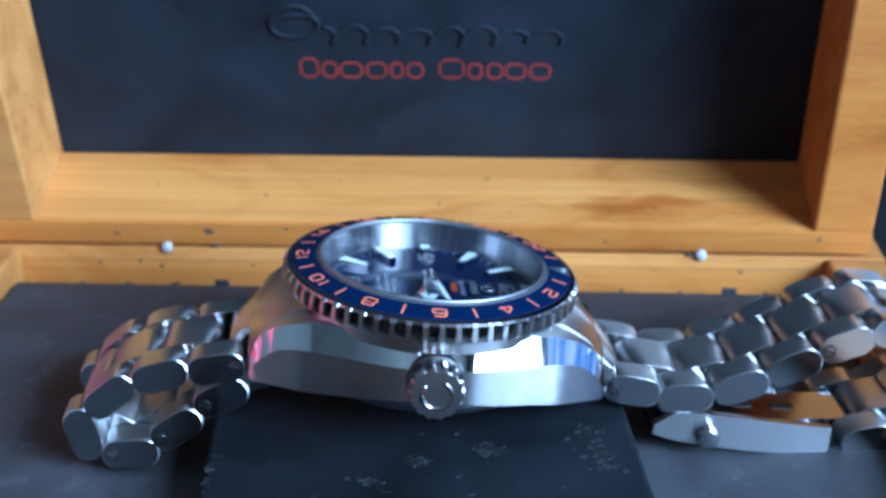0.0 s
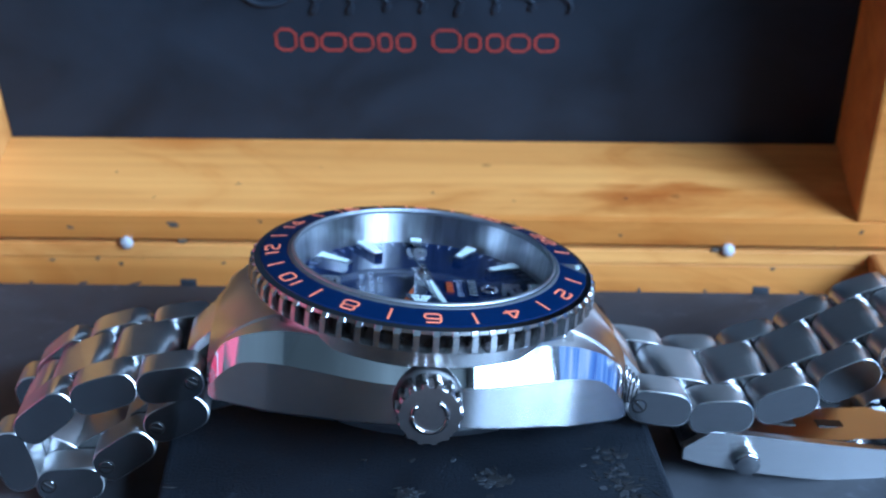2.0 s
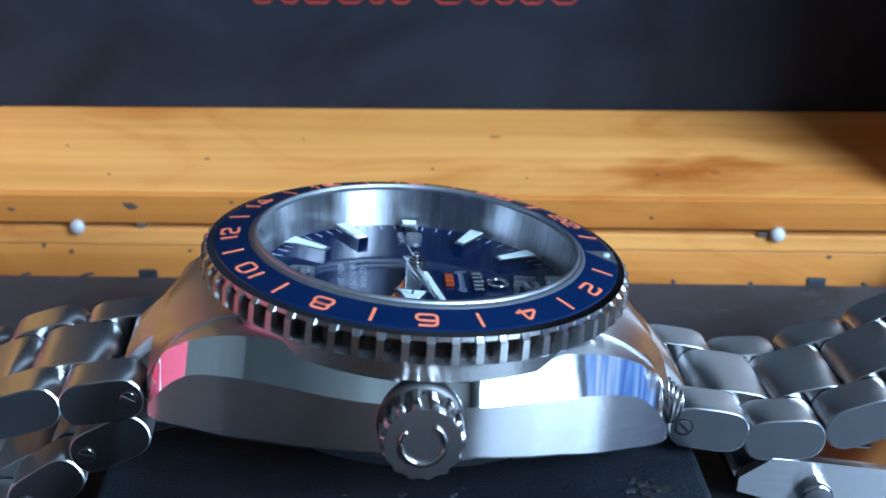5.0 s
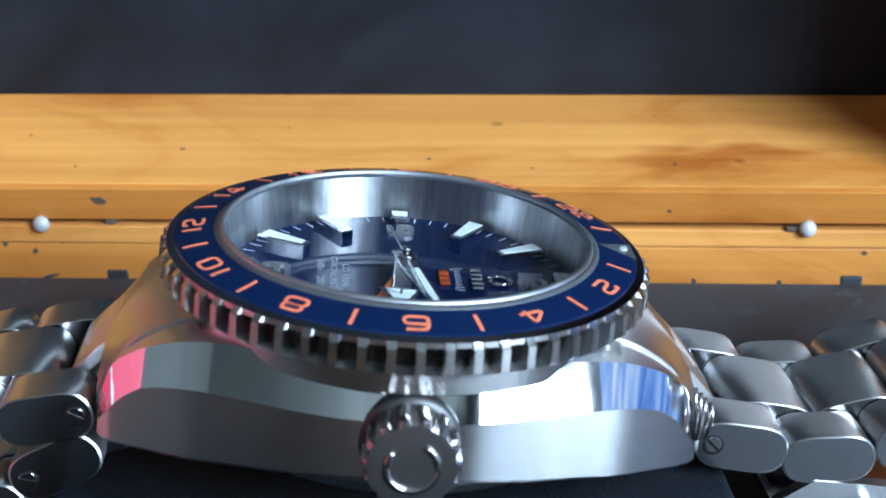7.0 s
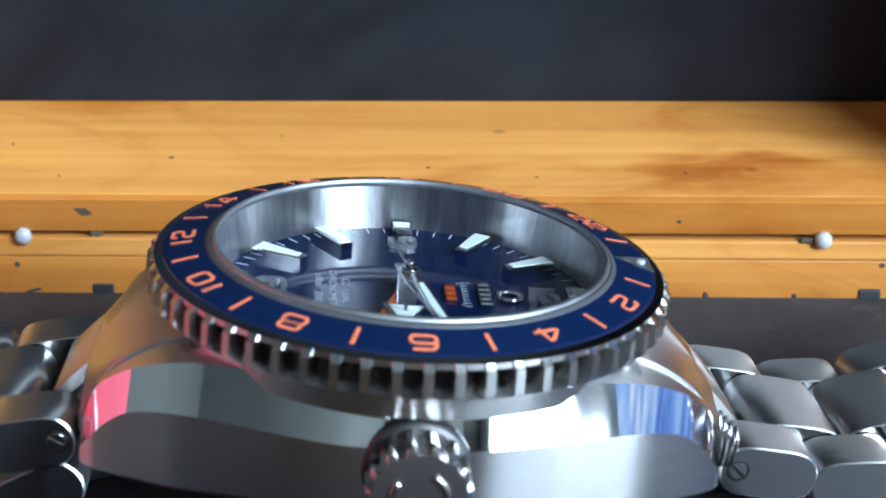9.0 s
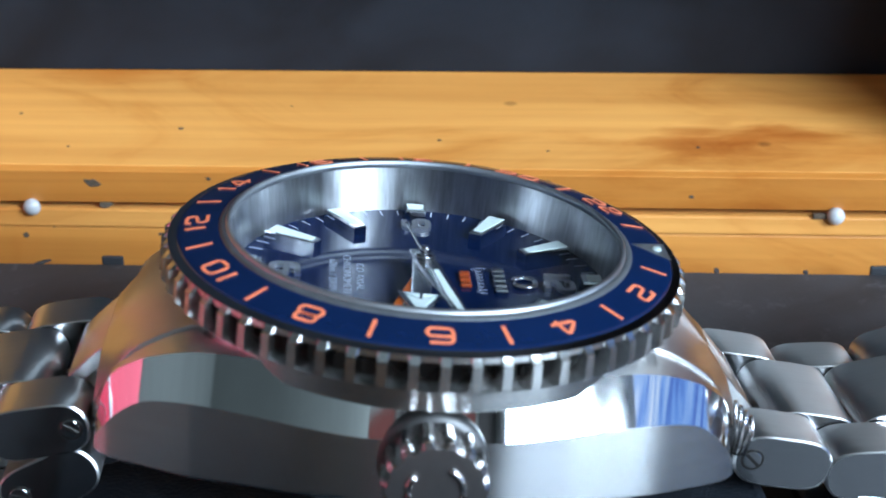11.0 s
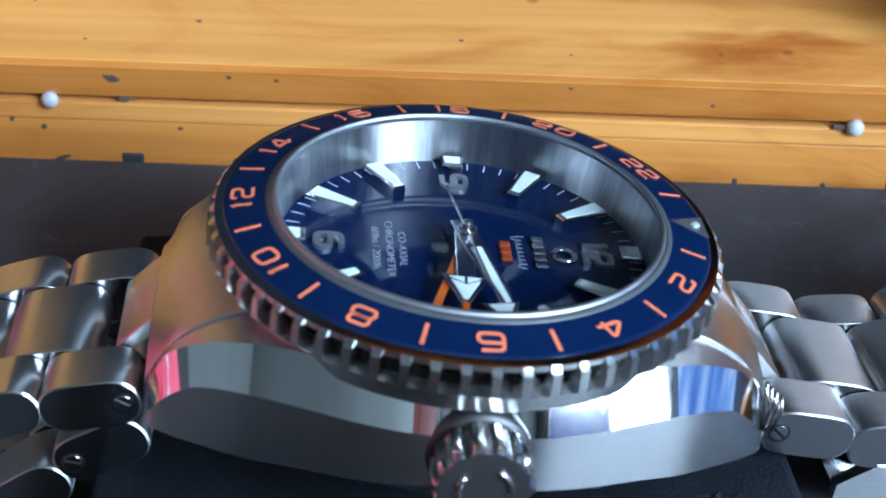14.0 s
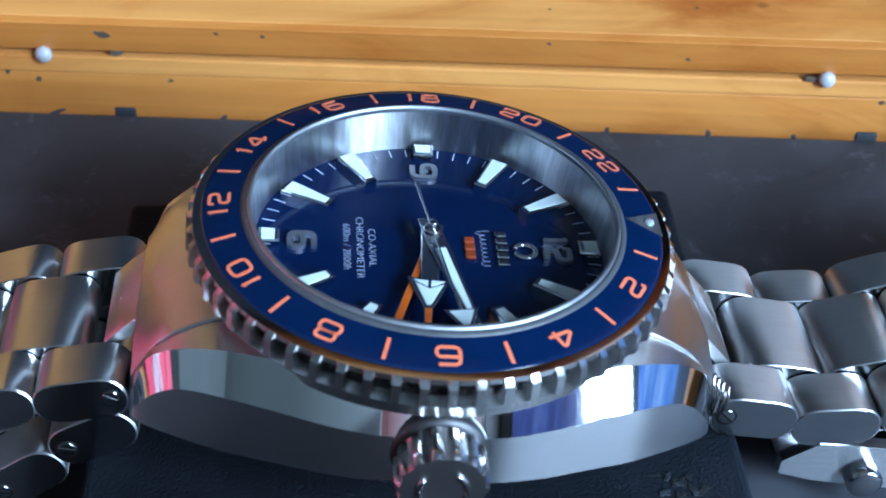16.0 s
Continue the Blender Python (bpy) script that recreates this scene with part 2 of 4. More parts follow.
M_CARD_WHITE = plain("white_ink", (0.85, 0.85, 0.85), 0.5)
# glow of a panel added to give the case bevel a blue reflection
M_BLUE_GLOW, on, ol, op = nodes_of("blue_glow_panel")
o_noise = noise_node(on, ol, coords(on, ol, (1, 0.45, 3.0)), 7, 5, 0.7, 0.6)
ol.new(ramp(on, ol, o_noise, [(0.36, (0.06, 0.12, 0.46)), (0.46, (0.14, 0.32, 0.78)), (0.56, (0.36, 0.56, 0.90)), (0.66, (0.82, 0.92, 1.0))]), op.inputs["Emission Color"])
op.inputs["Base Color"].default_value = (0.05, 0.08, 0.2, 1)
op.inputs["Emission Strength"].default_value = 1.0
# glow of the violet sheet that only the case mirrors
M_VIOLET_GLOW, on, ol, op = nodes_of("violet_blue_glow")
o_noise = noise_node(on, ol, coords(on, ol, (1, 0.45, 2.2)), 14, 6, 0.75, 0.8)
ol.new(ramp(on, ol, o_noise, [(0.34, (0.05, 0.025, 0.07)), (0.46, (0.06, 0.09, 0.36)), (0.58, (0.12, 0.22, 0.66)), (0.80, (0.62, 0.66, 1.0))]), op.inputs["Emission Color"])
op.inputs["Base Color"].default_value = (0.06, 0.06, 0.2, 1)
op.inputs["Emission Strength"].default_value = 0.5

M_GLASS = bpy.data.materials.new("sapphire_crystal")
M_GLASS.use_nodes = True
gn, gl = M_GLASS.node_tree.nodes, M_GLASS.node_tree.links
gn.clear()
g_out, g_mix = gn.new("ShaderNodeOutputMaterial"), gn.new("ShaderNodeMixShader")
g_tr, g_gl, g_fr = gn.new("ShaderNodeBsdfTransparent"), gn.new("ShaderNodeBsdfGlossy"), gn.new("ShaderNodeFresnel")
g_fr.inputs["IOR"].default_value = 1.22
g_gl.inputs["Roughness"].default_value = 0.02
g_tr.inputs["Color"].default_value = (0.97, 0.98, 1, 1)
gl.new(g_fr.outputs[0], g_mix.inputs[0])
gl.new(g_tr.outputs[0], g_mix.inputs[1])
gl.new(g_gl.outputs[0], g_mix.inputs[2])
gl.new(g_mix.outputs[0], g_out.inputs[0])

# ---- mesh helpers, in millimetres ----
MM = 0.001


def part(name, bm, material, parent, label="", smooth=False, at=None):
    """Links bm (in millimetres) as one mesh object under parent."""
    bmesh.ops.scale(bm, vec=(MM, MM, MM), verts=bm.verts)
    me = bpy.data.meshes.new(name)
    bm.to_mesh(me)
    bm.free()
    me.materials.append(material)
    for f in me.polygons:
        f.use_smooth = smooth
    return place(name, me, parent, label, at)


def place(name, me, parent, label="", at=None):
    ob = new(name, me)
    if parent is not None:
        ob.parent = parent
    if at is not None:
        ob.matrix_basis = at
    return tagged(ob, label)


def smooth_by_angle(ob, degrees=35):
    me = ob.data
    bm = bmesh.new()
    bm.from_mesh(me)
    for f in bm.faces:
        f.smooth = True
    for e in bm.edges:
        e.smooth = len(e.link_faces) == 2 and e.calc_face_angle(0) < radians(degrees)
    bm.to_mesh(me)
    bm.free()
    return ob


def box(x0, x1, y0, y1, z0, z1, bevel=0.0, seg=2):
    bm = bmesh.new()
    bmesh.ops.create_cube(bm, size=1)
    for v in bm.verts:
        v.co = Vector((x0 + (v.co.x + 0.5) * (x1 - x0), y0 + (v.co.y + 0.5) * (y1 - y0), z0 + (v.co.z + 0.5) * (z1 - z0)))
    if bevel:
        bmesh.ops.bevel(bm, geom=list(bm.edges), offset=bevel, segments=seg, affect="EDGES", profile=0.5)
    return bm


def prism(poly, z0, z1, bevel=0.0, seg=1):
    """A flat polygon in x, y drawn up from z0 to z1; bevel rounds the upper rim."""
    bm = bmesh.new()
    lo = [bm.verts.new((x, y, z0)) for x, y in poly]
    hi = [bm.verts.new((x, y, z1)) for x, y in poly]
    n = len(poly)
    bm.faces.new(hi)
    bm.faces.new(lo[::-1])
    for i in range(n):
        bm.faces.new((lo[i], lo[(i + 1) % n], hi[(i + 1) % n], hi[i]))
    bmesh.ops.recalc_face_normals(bm, faces=bm.faces)
    if bevel:
        edges = [e for e in bm.edges if all(abs(v.co.z - z1) < 1e-6 for v in e.verts)]
        bmesh.ops.bevel(bm, geom=edges, offset=bevel, segments=seg, affect="EDGES", profile=0.5)
    return bm


def lathe(profile, n=144, wave=None):
    """A closed ring from a profile of (radius, z); wave(angle, index) may change the radius."""
    bm = bmesh.new()
    rings = []
    for i in range(n):
        a = 2 * math.pi * i / n
        rings.append([bm.verts.new(((r + (wave(i, j) if wave else 0)) * math.cos(a), (r + (wave(i, j) if wave else 0)) * math.sin(a), z)) for j, (r, z) in enumerate(profile)])
    m = len(profile)
    for i in range(n):
        for j in range(m):
            a, b = rings[i], rings[(i + 1) % n]
            bm.faces.new((a[j], b[j], b[(j + 1) % m], a[(j + 1) % m]))
    bmesh.ops.recalc_face_normals(bm, faces=bm.faces)
    return bm


def disc(radius, z_of, rings=10, n=96, thick=0.3):
    """A disc whose top height is z_of(r), with thickness."""
    prof = [(radius * k / rings, z_of(radius * k / rings)) for k in range(1, rings + 1)]
    bm = bmesh.new()
    top = bm.verts.new((0, 0, z_of(0)))
    bot = bm.verts.new((0, 0, z_of(0) - thick))
    up = [[bm.verts.new((r * math.cos(2 * math.pi * i / n), r * math.sin(2 * math.pi * i / n), z)) for i in range(n)] for r, z in prof]
    dn = [[bm.verts.new((r * math.cos(2 * math.pi * i / n), r * math.sin(2 * math.pi * i / n), z - thick)) for i in range(n)] for r, z in prof]
    for i in range(n):
        k = (i + 1) % n
        bm.faces.new((top, up[0][i], up[0][k]))
        bm.faces.new((bot, dn[0][k], dn[0][i]))
        for a, b in zip(up, up[1:]):
            bm.faces.new((a[i], b[i], b[k], a[k]))
        for a, b in zip(dn, dn[1:]):
            bm.faces.new((a[k], b[k], b[i], a[i]))
        bm.faces.new((up[-1][i], dn[-1][i], dn[-1][k], up[-1][k]))
    return bm


def dome(radius, z_of, rings=8, n=96):
    """The outer surface of a domed crystal."""
    bm = disc(radius, z_of, rings, n, 5.0)
    low = [v for v in bm.verts if v.co.z < z_of(math.hypot(v.co.x, v.co.y)) - 2]
    bmesh.ops.delete(bm, geom=low, context="VERTS")
    return bm


def loft(sections, caps=True):
    """Joins closed sections of equally many points."""
    bm = bmesh.new()
    rows = [[bm.verts.new(p) for p in s] for s in sections]
    m = len(sections[0])
    for a, b in zip(rows, rows[1:]):
        for j in range(m):
            bm.faces.new((a[j], b[j], b[(j + 1) % m], a[(j + 1) % m]))
    if caps:
        bm.faces.new(rows[0][::-1])
        bm.faces.new(rows[-1])
    bmesh.ops.recalc_face_normals(bm, faces=bm.faces)
    return bm


def cylinder(radius, depth, m, n=32, bevel=0.0, r2=None):
    bm = bmesh.new()
    bmesh.ops.create_cone(bm, cap_ends=True, segments=n, radius1=radius, radius2=radius if r2 is None else r2, depth=depth)
    if bevel:
        es = [e for e in bm.edges if abs(e.verts[0].co.z - e.verts[1].co.z) < 1e-6]
        bmesh.ops.bevel(bm, geom=es, offset=bevel, segments=3, affect="EDGES", profile=0.5)
    bmesh.ops.transform(bm, matrix=m, verts=bm.verts)
    return bm


def tube(points, radius, n=8):
    """A round stroke along points."""
    secs = []
    for i, p in enumerate(points):
        p = Vector(p)
        d = (Vector(points[min(i + 1, len(points) - 1)]) - Vector(points[max(i - 1, 0)])).normalized()
        s = d.cross(Vector((0, 0, 1)))
        s = s.normalized() if s.length > 1e-6 else Vector((1, 0, 0))
        u = s.cross(d)
        secs.append([p + radius * (math.cos(2 * math.pi * k / n) * s + math.sin(2 * math.pi * k / n) * u) for k in range(n)])
    return loft(secs)


def letters(body, size, depth=0.06, stretch=1.0, bold=0.0):
    """Text as a mesh in millimetres round its own middle, upright along y, facing z."""
    cu = bpy.data.curves.new("writing", "FONT")
    cu.body, cu.size, cu.extrude = body, size, depth
    cu.offset = size * bold
    cu.align_x, cu.align_y, cu.resolution_u = "CENTER", "CENTER", 4
    ob = new("writing", cu)
    me = bpy.data.meshes.new_from_object(ob.evaluated_get(bpy.context.evaluated_depsgraph_get()))
    bm = bmesh.new()
    bm.from_mesh(me)
    bpy.data.objects.remove(ob)
    bpy.data.curves.remove(cu)
    bpy.data.meshes.remove(me)
    xs, ys = [v.co.x for v in bm.verts], [v.co.y for v in bm.verts]
    cx, cy = (min(xs) + max(xs)) / 2, (min(ys) + max(ys)) / 2
    for v in bm.verts:
        v.co = Vector(((v.co.x - cx) * stretch, v.co.y - cy, v.co.z))
    return bm


def filleted(points, radius, closed=False, n=4):
    """A polyline with its corners rounded."""
    out, m = [], len(points)
    for i, p in enumerate(points):
        p = Vector(p)
        if not closed and i in (0, m - 1):
            out.append(p)
            continue
        a, b = Vector(points[i - 1]) - p, Vector(points[(i + 1) % m]) - p
        r = min(radius, a.length * 0.49, b.length * 0.49)
        p0, p1 = p + a.normalized() * r, p + b.normalized() * r
        for k in range(n + 1):
            t = k / n
            out.append(p0 * (1 - t) ** 2 + p * 2 * t * (1 - t) + p1 * t * t)
    return out


def ribbon(bm, points, width, depth, closed=False):
    """Adds a flat stroke of even width along points in x, y, from z = 0 to depth."""
    m, rows = len(points), []
    for i, p in enumerate(points):
        a = points[i - 1] if closed or i else p
        b = points[(i + 1) % m] if closed or i < m - 1 else p
        d = (b - a).normalized()
        s = Vector((-d.y, d.x)) * width / 2
        rows.append([bm.verts.new((q.x, q.y, z)) for q, z in ((p + s, 0), (p + s, depth), (p - s, depth), (p - s, 0))])
    for i in range(m if closed else m - 1):
        a, b = rows[i], rows[(i + 1) % m]
        for j in range(3):
            bm.faces.new((a[j], b[j], b[j + 1], a[j + 1]))
    if not closed:
        bm.faces.new(rows[0])
        bm.faces.new(rows[-1][::-1])


DIGITS = {
    "0": (1.0, [([(0, 0), (1, 0), (1, 1), (0, 1)], True)]),
    "1": (0.34, [([(-0.05, 0.80), (0.28, 1), (0.28, 0)], False)]),
    "2": (0.92, [([(0, 0.76), (0, 1), (1, 1), (1, 0.54), (0, 0.44), (0, 0), (1, 0)], False)]),
    "4": (1.0, [([(1.06, 0.22), (-0.12, 0.22), (0.66, 1.04), (0.74, 0.0)], False)]),
    "6": (1.0, [([(0.92, 1), (0, 1), (0, 0), (1, 0), (1, 0.56), (0, 0.56)], False)]),
    "8": (1.0, [([(0.06, 0.54), (0.94, 0.54), (0.94, 1), (0.06, 1)], True), ([(0, 0), (1, 0), (1, 0.54), (0, 0.54)], True)]),
    "9": (1.0, [([(0.08, 0), (1, 0), (1, 1), (0, 1), (0, 0.44), (1, 0.44)], False)]),
}


def squared_number(body, width, height, stroke, depth, gap=0.5):
    """Squared digits with rounded corners as flat strokes, round their own middle, upright along y, facing z."""
    bm = bmesh.new()
    total = sum(DIGITS[c][0] * width for c in body) + (len(body) - 1) * (gap + stroke)
    x = -total / 2
    for c in body:
        wide, strokes = DIGITS[c]
        for pts, closed in strokes:
            line = [(x + px * wide * width, (py - 0.5) * (height - stroke)) for px, py in pts]
            ribbon(bm, filleted(line, 0.26 * height, closed), stroke, depth, closed)
        x += wide * width + gap + stroke
    bmesh.ops.recalc_face_normals(bm, faces=bm.faces)
    return bm


def turned(bm, m):
    bmesh.ops.transform(bm, matrix=m, verts=bm.verts)
    return bm


def frame_at(origin, right, up):
    """A matrix whose x is right, y is up, z their cross product."""
    r, u = Vector(right).normalized(), Vector(up).normalized()
    n = r.cross(u)
    return Matrix(((r.x, u.x, n.x, origin[0]), (r.y, u.y, n.y, origin[1]), (r.z, u.z, n.z, origin[2]), (0, 0, 0, 1)))


# ---- the room ----
def setting(name, bm, material, label, category):
    return tagged(part(name, bm, material, None), label, category, kind="structure")


RX0, RX1, RY0, RY1, RZ0, RZ1 = -1700, 950, -1900, 1500, -790, 1750
setting("floor", box(RX0 - 100, RX1 + 100, RY0 - 100, RY1 + 100, RZ0 - 50, RZ0), M_FLOOR, "dark brown room floor", "floor")
setting("ceiling", box(RX0 - 100, RX1 + 100, RY0 - 100, RY1 + 100, RZ1, RZ1 + 50), M_CEIL, "grey painted ceiling", "ceiling")
setting("wall_west", box(RX0 - 100, RX0, RY0, RY1, RZ0, RZ1), M_WALL, "grey green painted wall", "wall")
setting("wall_north", box(RX0 - 100, RX1 + 100, RY1, RY1 + 100, RZ0, RZ1), M_WALL, "grey green painted wall", "wall")
# unseen dark panel, added to darken what the left flank mirrors
setting("dark_panel_west", box(RX0, RX0 + 30, RY0 + 30, RY1, RZ0, 330), M_DARK_PANEL, "unseen dark panel added to darken the case's reflections", "panelling")
wy0, wy1, wz0, wz1 = WINDOW_Y[0] * 1000, WINDOW_Y[1] * 1000, WINDOW_Z[0] * 1000, WINDOW_Z[1] * 1000


def joined(boxes):
    """Several blocks of one wall in one mesh."""
    bm = bmesh.new()
    for b in boxes:
        one = box(*b)
        tmp = bpy.data.meshes.new("tmp")
        one.to_mesh(tmp)
        bm.from_mesh(tmp)
        bpy.data.meshes.remove(tmp)
        one.free()
    return bm


sy0, sy1, sz0, sz1 = SIDE_Y[0] * 1000, SIDE_Y[1] * 1000, SIDE_Z[0] * 1000, SIDE_Z[1] * 1000
setting("wall_east", joined([(RX1, RX1 + 100, y0, y1, z0, z1) for y0, y1, z0, z1 in ((RY0, wy0, RZ0, RZ1), (sy1, RY1, RZ0, RZ1), (wy0, wy1, RZ0, wz0), (wy0, wy1, wz1, RZ1), (wy1, sy0, RZ0, RZ1), (sy0, sy1, RZ0, sz0), (sy0, sy1, sz1, RZ1))]), M_WALL, "grey green wall with two window openings", "wall")
sx0, sx1 = SOUTH_X[0] * 1000, SOUTH_X[1] * 1000
setting("wall_south", joined([(x0, x1, RY0 - 100, RY0, z0, z1) for x0, x1, z0, z1 in ((RX0 - 100, sx0, RZ0, RZ1), (sx1, RX1 + 100, RZ0, RZ1), (sx0, sx1, DOOR_TOP, RZ1))]), M_WALL, "grey green wall with a doorway", "wall")
# two more added dark panels, unseen, for darker reflections in the steel
setting("dark_panel_south", box(RX0 + 30, sx0 - 30, RY0, RY0 + 30, RZ0, 600), M_DARK_PANEL, "unseen dark panel added to darken the case's reflections", "panelling")
setting("dark_panel_south", box(sx1 + 30, RX1 - 2, RY0, RY0 + 30, RZ0, 1240), M_DARK_PANEL, "tall unseen dark panel added to darken reflections by the crown", "panelling")
# unseen glowing panel, added for the blue patch mirrored in the bevel
setting("backdrop", box(RX1 + 140, RX1 + 150, sy0 - 60, sy1 + 60, sz0 - 60, sz1 + 60), M_BLUE_GLOW, "glowing mottled blue panel added for the case's blue reflection", "backdrop")
# unseen glowing sheet, added to mottle the lower window's reflection
hedge = prism([(-1510, 0)] + [(-1510 + 30 * k, 645 - 13.0 * k + 7 * math.sin(k * 1.9) + 5 * math.sin(k * 4.7)) for k in range(29)] + [(-655, 0)], 0, 10)
setting("backdrop", turned(hedge, Matrix(((0, 0, 1, RX1 + 18), (1, 0, 0, 0), (0, 1, 0, 0), (0, 0, 0, 1)))), M_VIOLET_GLOW, "glowing violet blue sheet added for the case's mottled reflection", "hedge")
win = tagged(new("window_1"), "dark brown framed window with daylight", "window", kind="structure")
for y0, y1, z0, z1 in ((wy0, wy0 + 45, wz0, wz1), (wy1 - 10, wy1, wz0, wz1), (wy0 + 45, wy1 - 10, wz0, wz0 + 25), (wy0 + 45, wy1 - 10, wz1 - 45, wz1)):
    part("window_frame", box(RX1 - 15, RX1 + 10, y0, y1, z0, z1, 3), M_FRAME, win)
# opening added only to let the case mirror the blue panel
win = tagged(new("window_added"), "unseen dark brown framed opening added before the glowing blue panel", "window", kind="structure")
for y0, y1, z0, z1 in ((sy0, sy0 + 8, sz0, sz1), (sy1 - 20, sy1, sz0, sz1), (sy0 + 8, sy1 - 20, sz0, sz0 + 20), (sy0 + 8, sy1 - 20, sz1 - 20, sz1)):
    part("window_frame", box(RX1 - 15, RX1 + 10, y0, y1, z0, z1, 3), M_FRAME, win)

# unseen door, added so the case mirrors a red-brown strip
door = tagged(new("door_added"), "unseen reddish brown panelled door, closed, added for its reflection", "door", kind="structure")
part("door_leaf", box(sx0 + 4, sx1 - 4, RY0 - 60, RY0 - 20, RZ0 + 4, DOOR_TOP - 4, 2), M_DOOR, door)
for z0, z1 in ((RZ0 + 150, RZ0 + 900), (RZ0 + 1050, DOOR_TOP - 150)):
    part("door_panel", box(sx0 + 110, sx1 - 110, RY0 - 21, RY0 - 8, z0, z1, 5), M_DOOR, door)
part("door_handle", tube([(sx0 + 60, RY0 - 20, RZ0 + 1000), (sx0 + 60, RY0 + 35, RZ0 + 1000), (sx0 + 170, RY0 + 40, RZ0 + 1000)], 9, 10), M_POLISH, door, "steel lever handle", True)


TABLE_Z = -26.0


def carton(name, cx, cy, w, d, h, turn, mat, label):
    """An upright packaging box with a lid seam."""
    ob = tagged(new(name), label, "box")
    ob.matrix_basis = pose(cx * MM, cy * MM, TABLE_Z * MM, 0, 0, turn)
    part("carton_body", box(-w / 2, w / 2, -d / 2, d / 2, 0, h * 0.8, 1.5), mat, ob)
    part("carton_lid", box(-w / 2 - 1, w / 2 + 1, -d / 2 - 1, d / 2 + 1, h * 0.8, h, 1.5), mat, ob)
    return ob


red_box = carton("red_carton", -300, 30, 60, 200, 215, 0, M_CARD_RED, "red carton with white scrawl beside the wooden box")
# added carton, unseen, to carry the lug's red reflection further
low_box = carton("red_carton", -300, -109, 60, 72, 72, 0, M_CARD_RED, "low red carton with white scrawl, added to widen the red reflection")
for owner, cy, cz, size in ((red_box, -18, 96, 3.0), (low_box, 0, 36, 1.0)):
    scrawl = [(31.6, cy + size * (-18 + 0.8 * k + 10 * math.sin(k * 0.62)), cz + size * (0.25 * k - 6 + 13 * math.cos(k * 0.43) * (1 - k / 75))) for k in range(46)]
    part("scrawl", tube(scrawl, 1.5 * size, 6), M_CARD_WHITE, owner, "white hand-drawn scrawl", True)
table = tagged(new("table"), "dark table under the wooden box", "table")
part("tabletop", box(-500, 450, -500, 420, TABLE_Z - 30, TABLE_Z, 3), M_TABLE, table)
for x in (-460, 410):
    for y in (-460, 380):
        part("leg", box(x - 25, x + 25, y - 25, y + 25, RZ0, TABLE_Z - 30, 3), M_TABLE, table)

# ---- the wooden box ----
# the lining lies at z = TRAY; the back wall's inner face at y = Y1
X0, X1, Y0, Y1 = -83.5, 72.0, -85.0, 66.0
RIM, WALL, LEAN, TRAY, PAD_Y = 5.5, 11.0, 18.0, 0.6, 60.0
watch_box = tagged(new("watch_box"), "bamboo watch box with open lid and black lining", "box")
part("bottom", box(X0 - WALL, X1 + WALL, Y0 - WALL, Y1 + WALL, TABLE_Z, -6, 1), M_WOOD, watch_box)
part("back_wall", box(X0 - WALL, X1 + WALL, Y1, Y1 + WALL, -6, RIM - 2.62, 0.3), M_WOOD_BASE, watch_box)
part("rim_strip", box(X0 - WALL, X1 + WALL, Y1 - 0.25, Y1 + WALL, RIM - 2.6, RIM, 0.3), M_WOOD_SHELF, watch_box, "lighter bamboo strip along the rim")
part("front_wall", box(X0 - WALL, X1 + WALL, Y0 - WALL, Y0, -6, RIM, 0.7), M_WOOD, watch_box)
part("side_wall", box(X0 - WALL, X0, Y0, Y1, -6, RIM, 0.7), M_WOOD_LIGHT, watch_box)
part("side_wall", box(X1, X1 + WALL, Y0, Y1, -6, RIM, 0.7), M_WOOD_LIGHT, watch_box)
part("tray_lining", box(X0 + 0.4, X1 - 0.4, Y0 + 0.4, PAD_Y, -6, TRAY, 0.8), M_PAD, watch_box, "black scuffed leatherette lining")

# unseen strips, added to keep bright wood out of the flank's reflection
part("added_front_lining", box(X0 + 0.4, X1 - 0.4, Y0 + 0.02, Y0 + 1.6, TRAY, RIM - 0.6, 0.3), M_PAD, watch_box)
for x0, x1, y1 in ((X0 + 0.02, X0 + 1.6, 12), (X1 - 1.6, X1 - 0.02, -35)):
    part("added_side_lining", box(x0, x1, Y0 + 1.7, y1, TRAY, RIM - 0.9, 0.3), M_PAD, watch_box)

# the lid stands open, leaning forward; its own frame has y into the lid and z up along the panel
SHELF, LIDH = 22.0, 150.0
lid_m = pose(0, Y1 * MM, (RIM + 0.85) * MM, LEAN)
LX0, LX1 = -79.5, 68.8
LIDT = 5.2


def lid_part(name, bm, mat, label="", parent=None):
    ob = part(name, bm, mat, parent or watch_box, label)
    if parent is None:
        ob.matrix_basis = lid_m
    return ob


lid_part("lid_back_wall", box(LX0 - WALL, LX1 + WALL, 1.2, SHELF + 8, 0, LIDT - 0.02, 0.2), M_WOOD_SHELF)
# front of the same board, split off to carry a painted shade
lid_part("lid_lip", box(LX0 - WALL, LX1 + WALL, 0, 1.2, 0, LIDT - 0.01, 0.12), M_WOOD_SHADED, "front face of the lid's back wall, shade put into its colour")
lid_part("lid_side_wall", box(LX0 - WALL, LX0, 0, SHELF + 8, LIDT, LIDH, 0.6), M_WOOD_LIGHT)
# right wall faces away from the window: its shade is in the colour
lid_part("lid_side_wall", box(LX1, LX1 + WALL, 0, SHELF + 8, LIDT, LIDH, 0.6), M_WOOD_SHADED)
lid_part("lid_front_wall", box(LX0 - WALL, LX1 + WALL, 0, SHELF + 8, LIDH, LIDH + WALL, 0.6), M_WOOD)
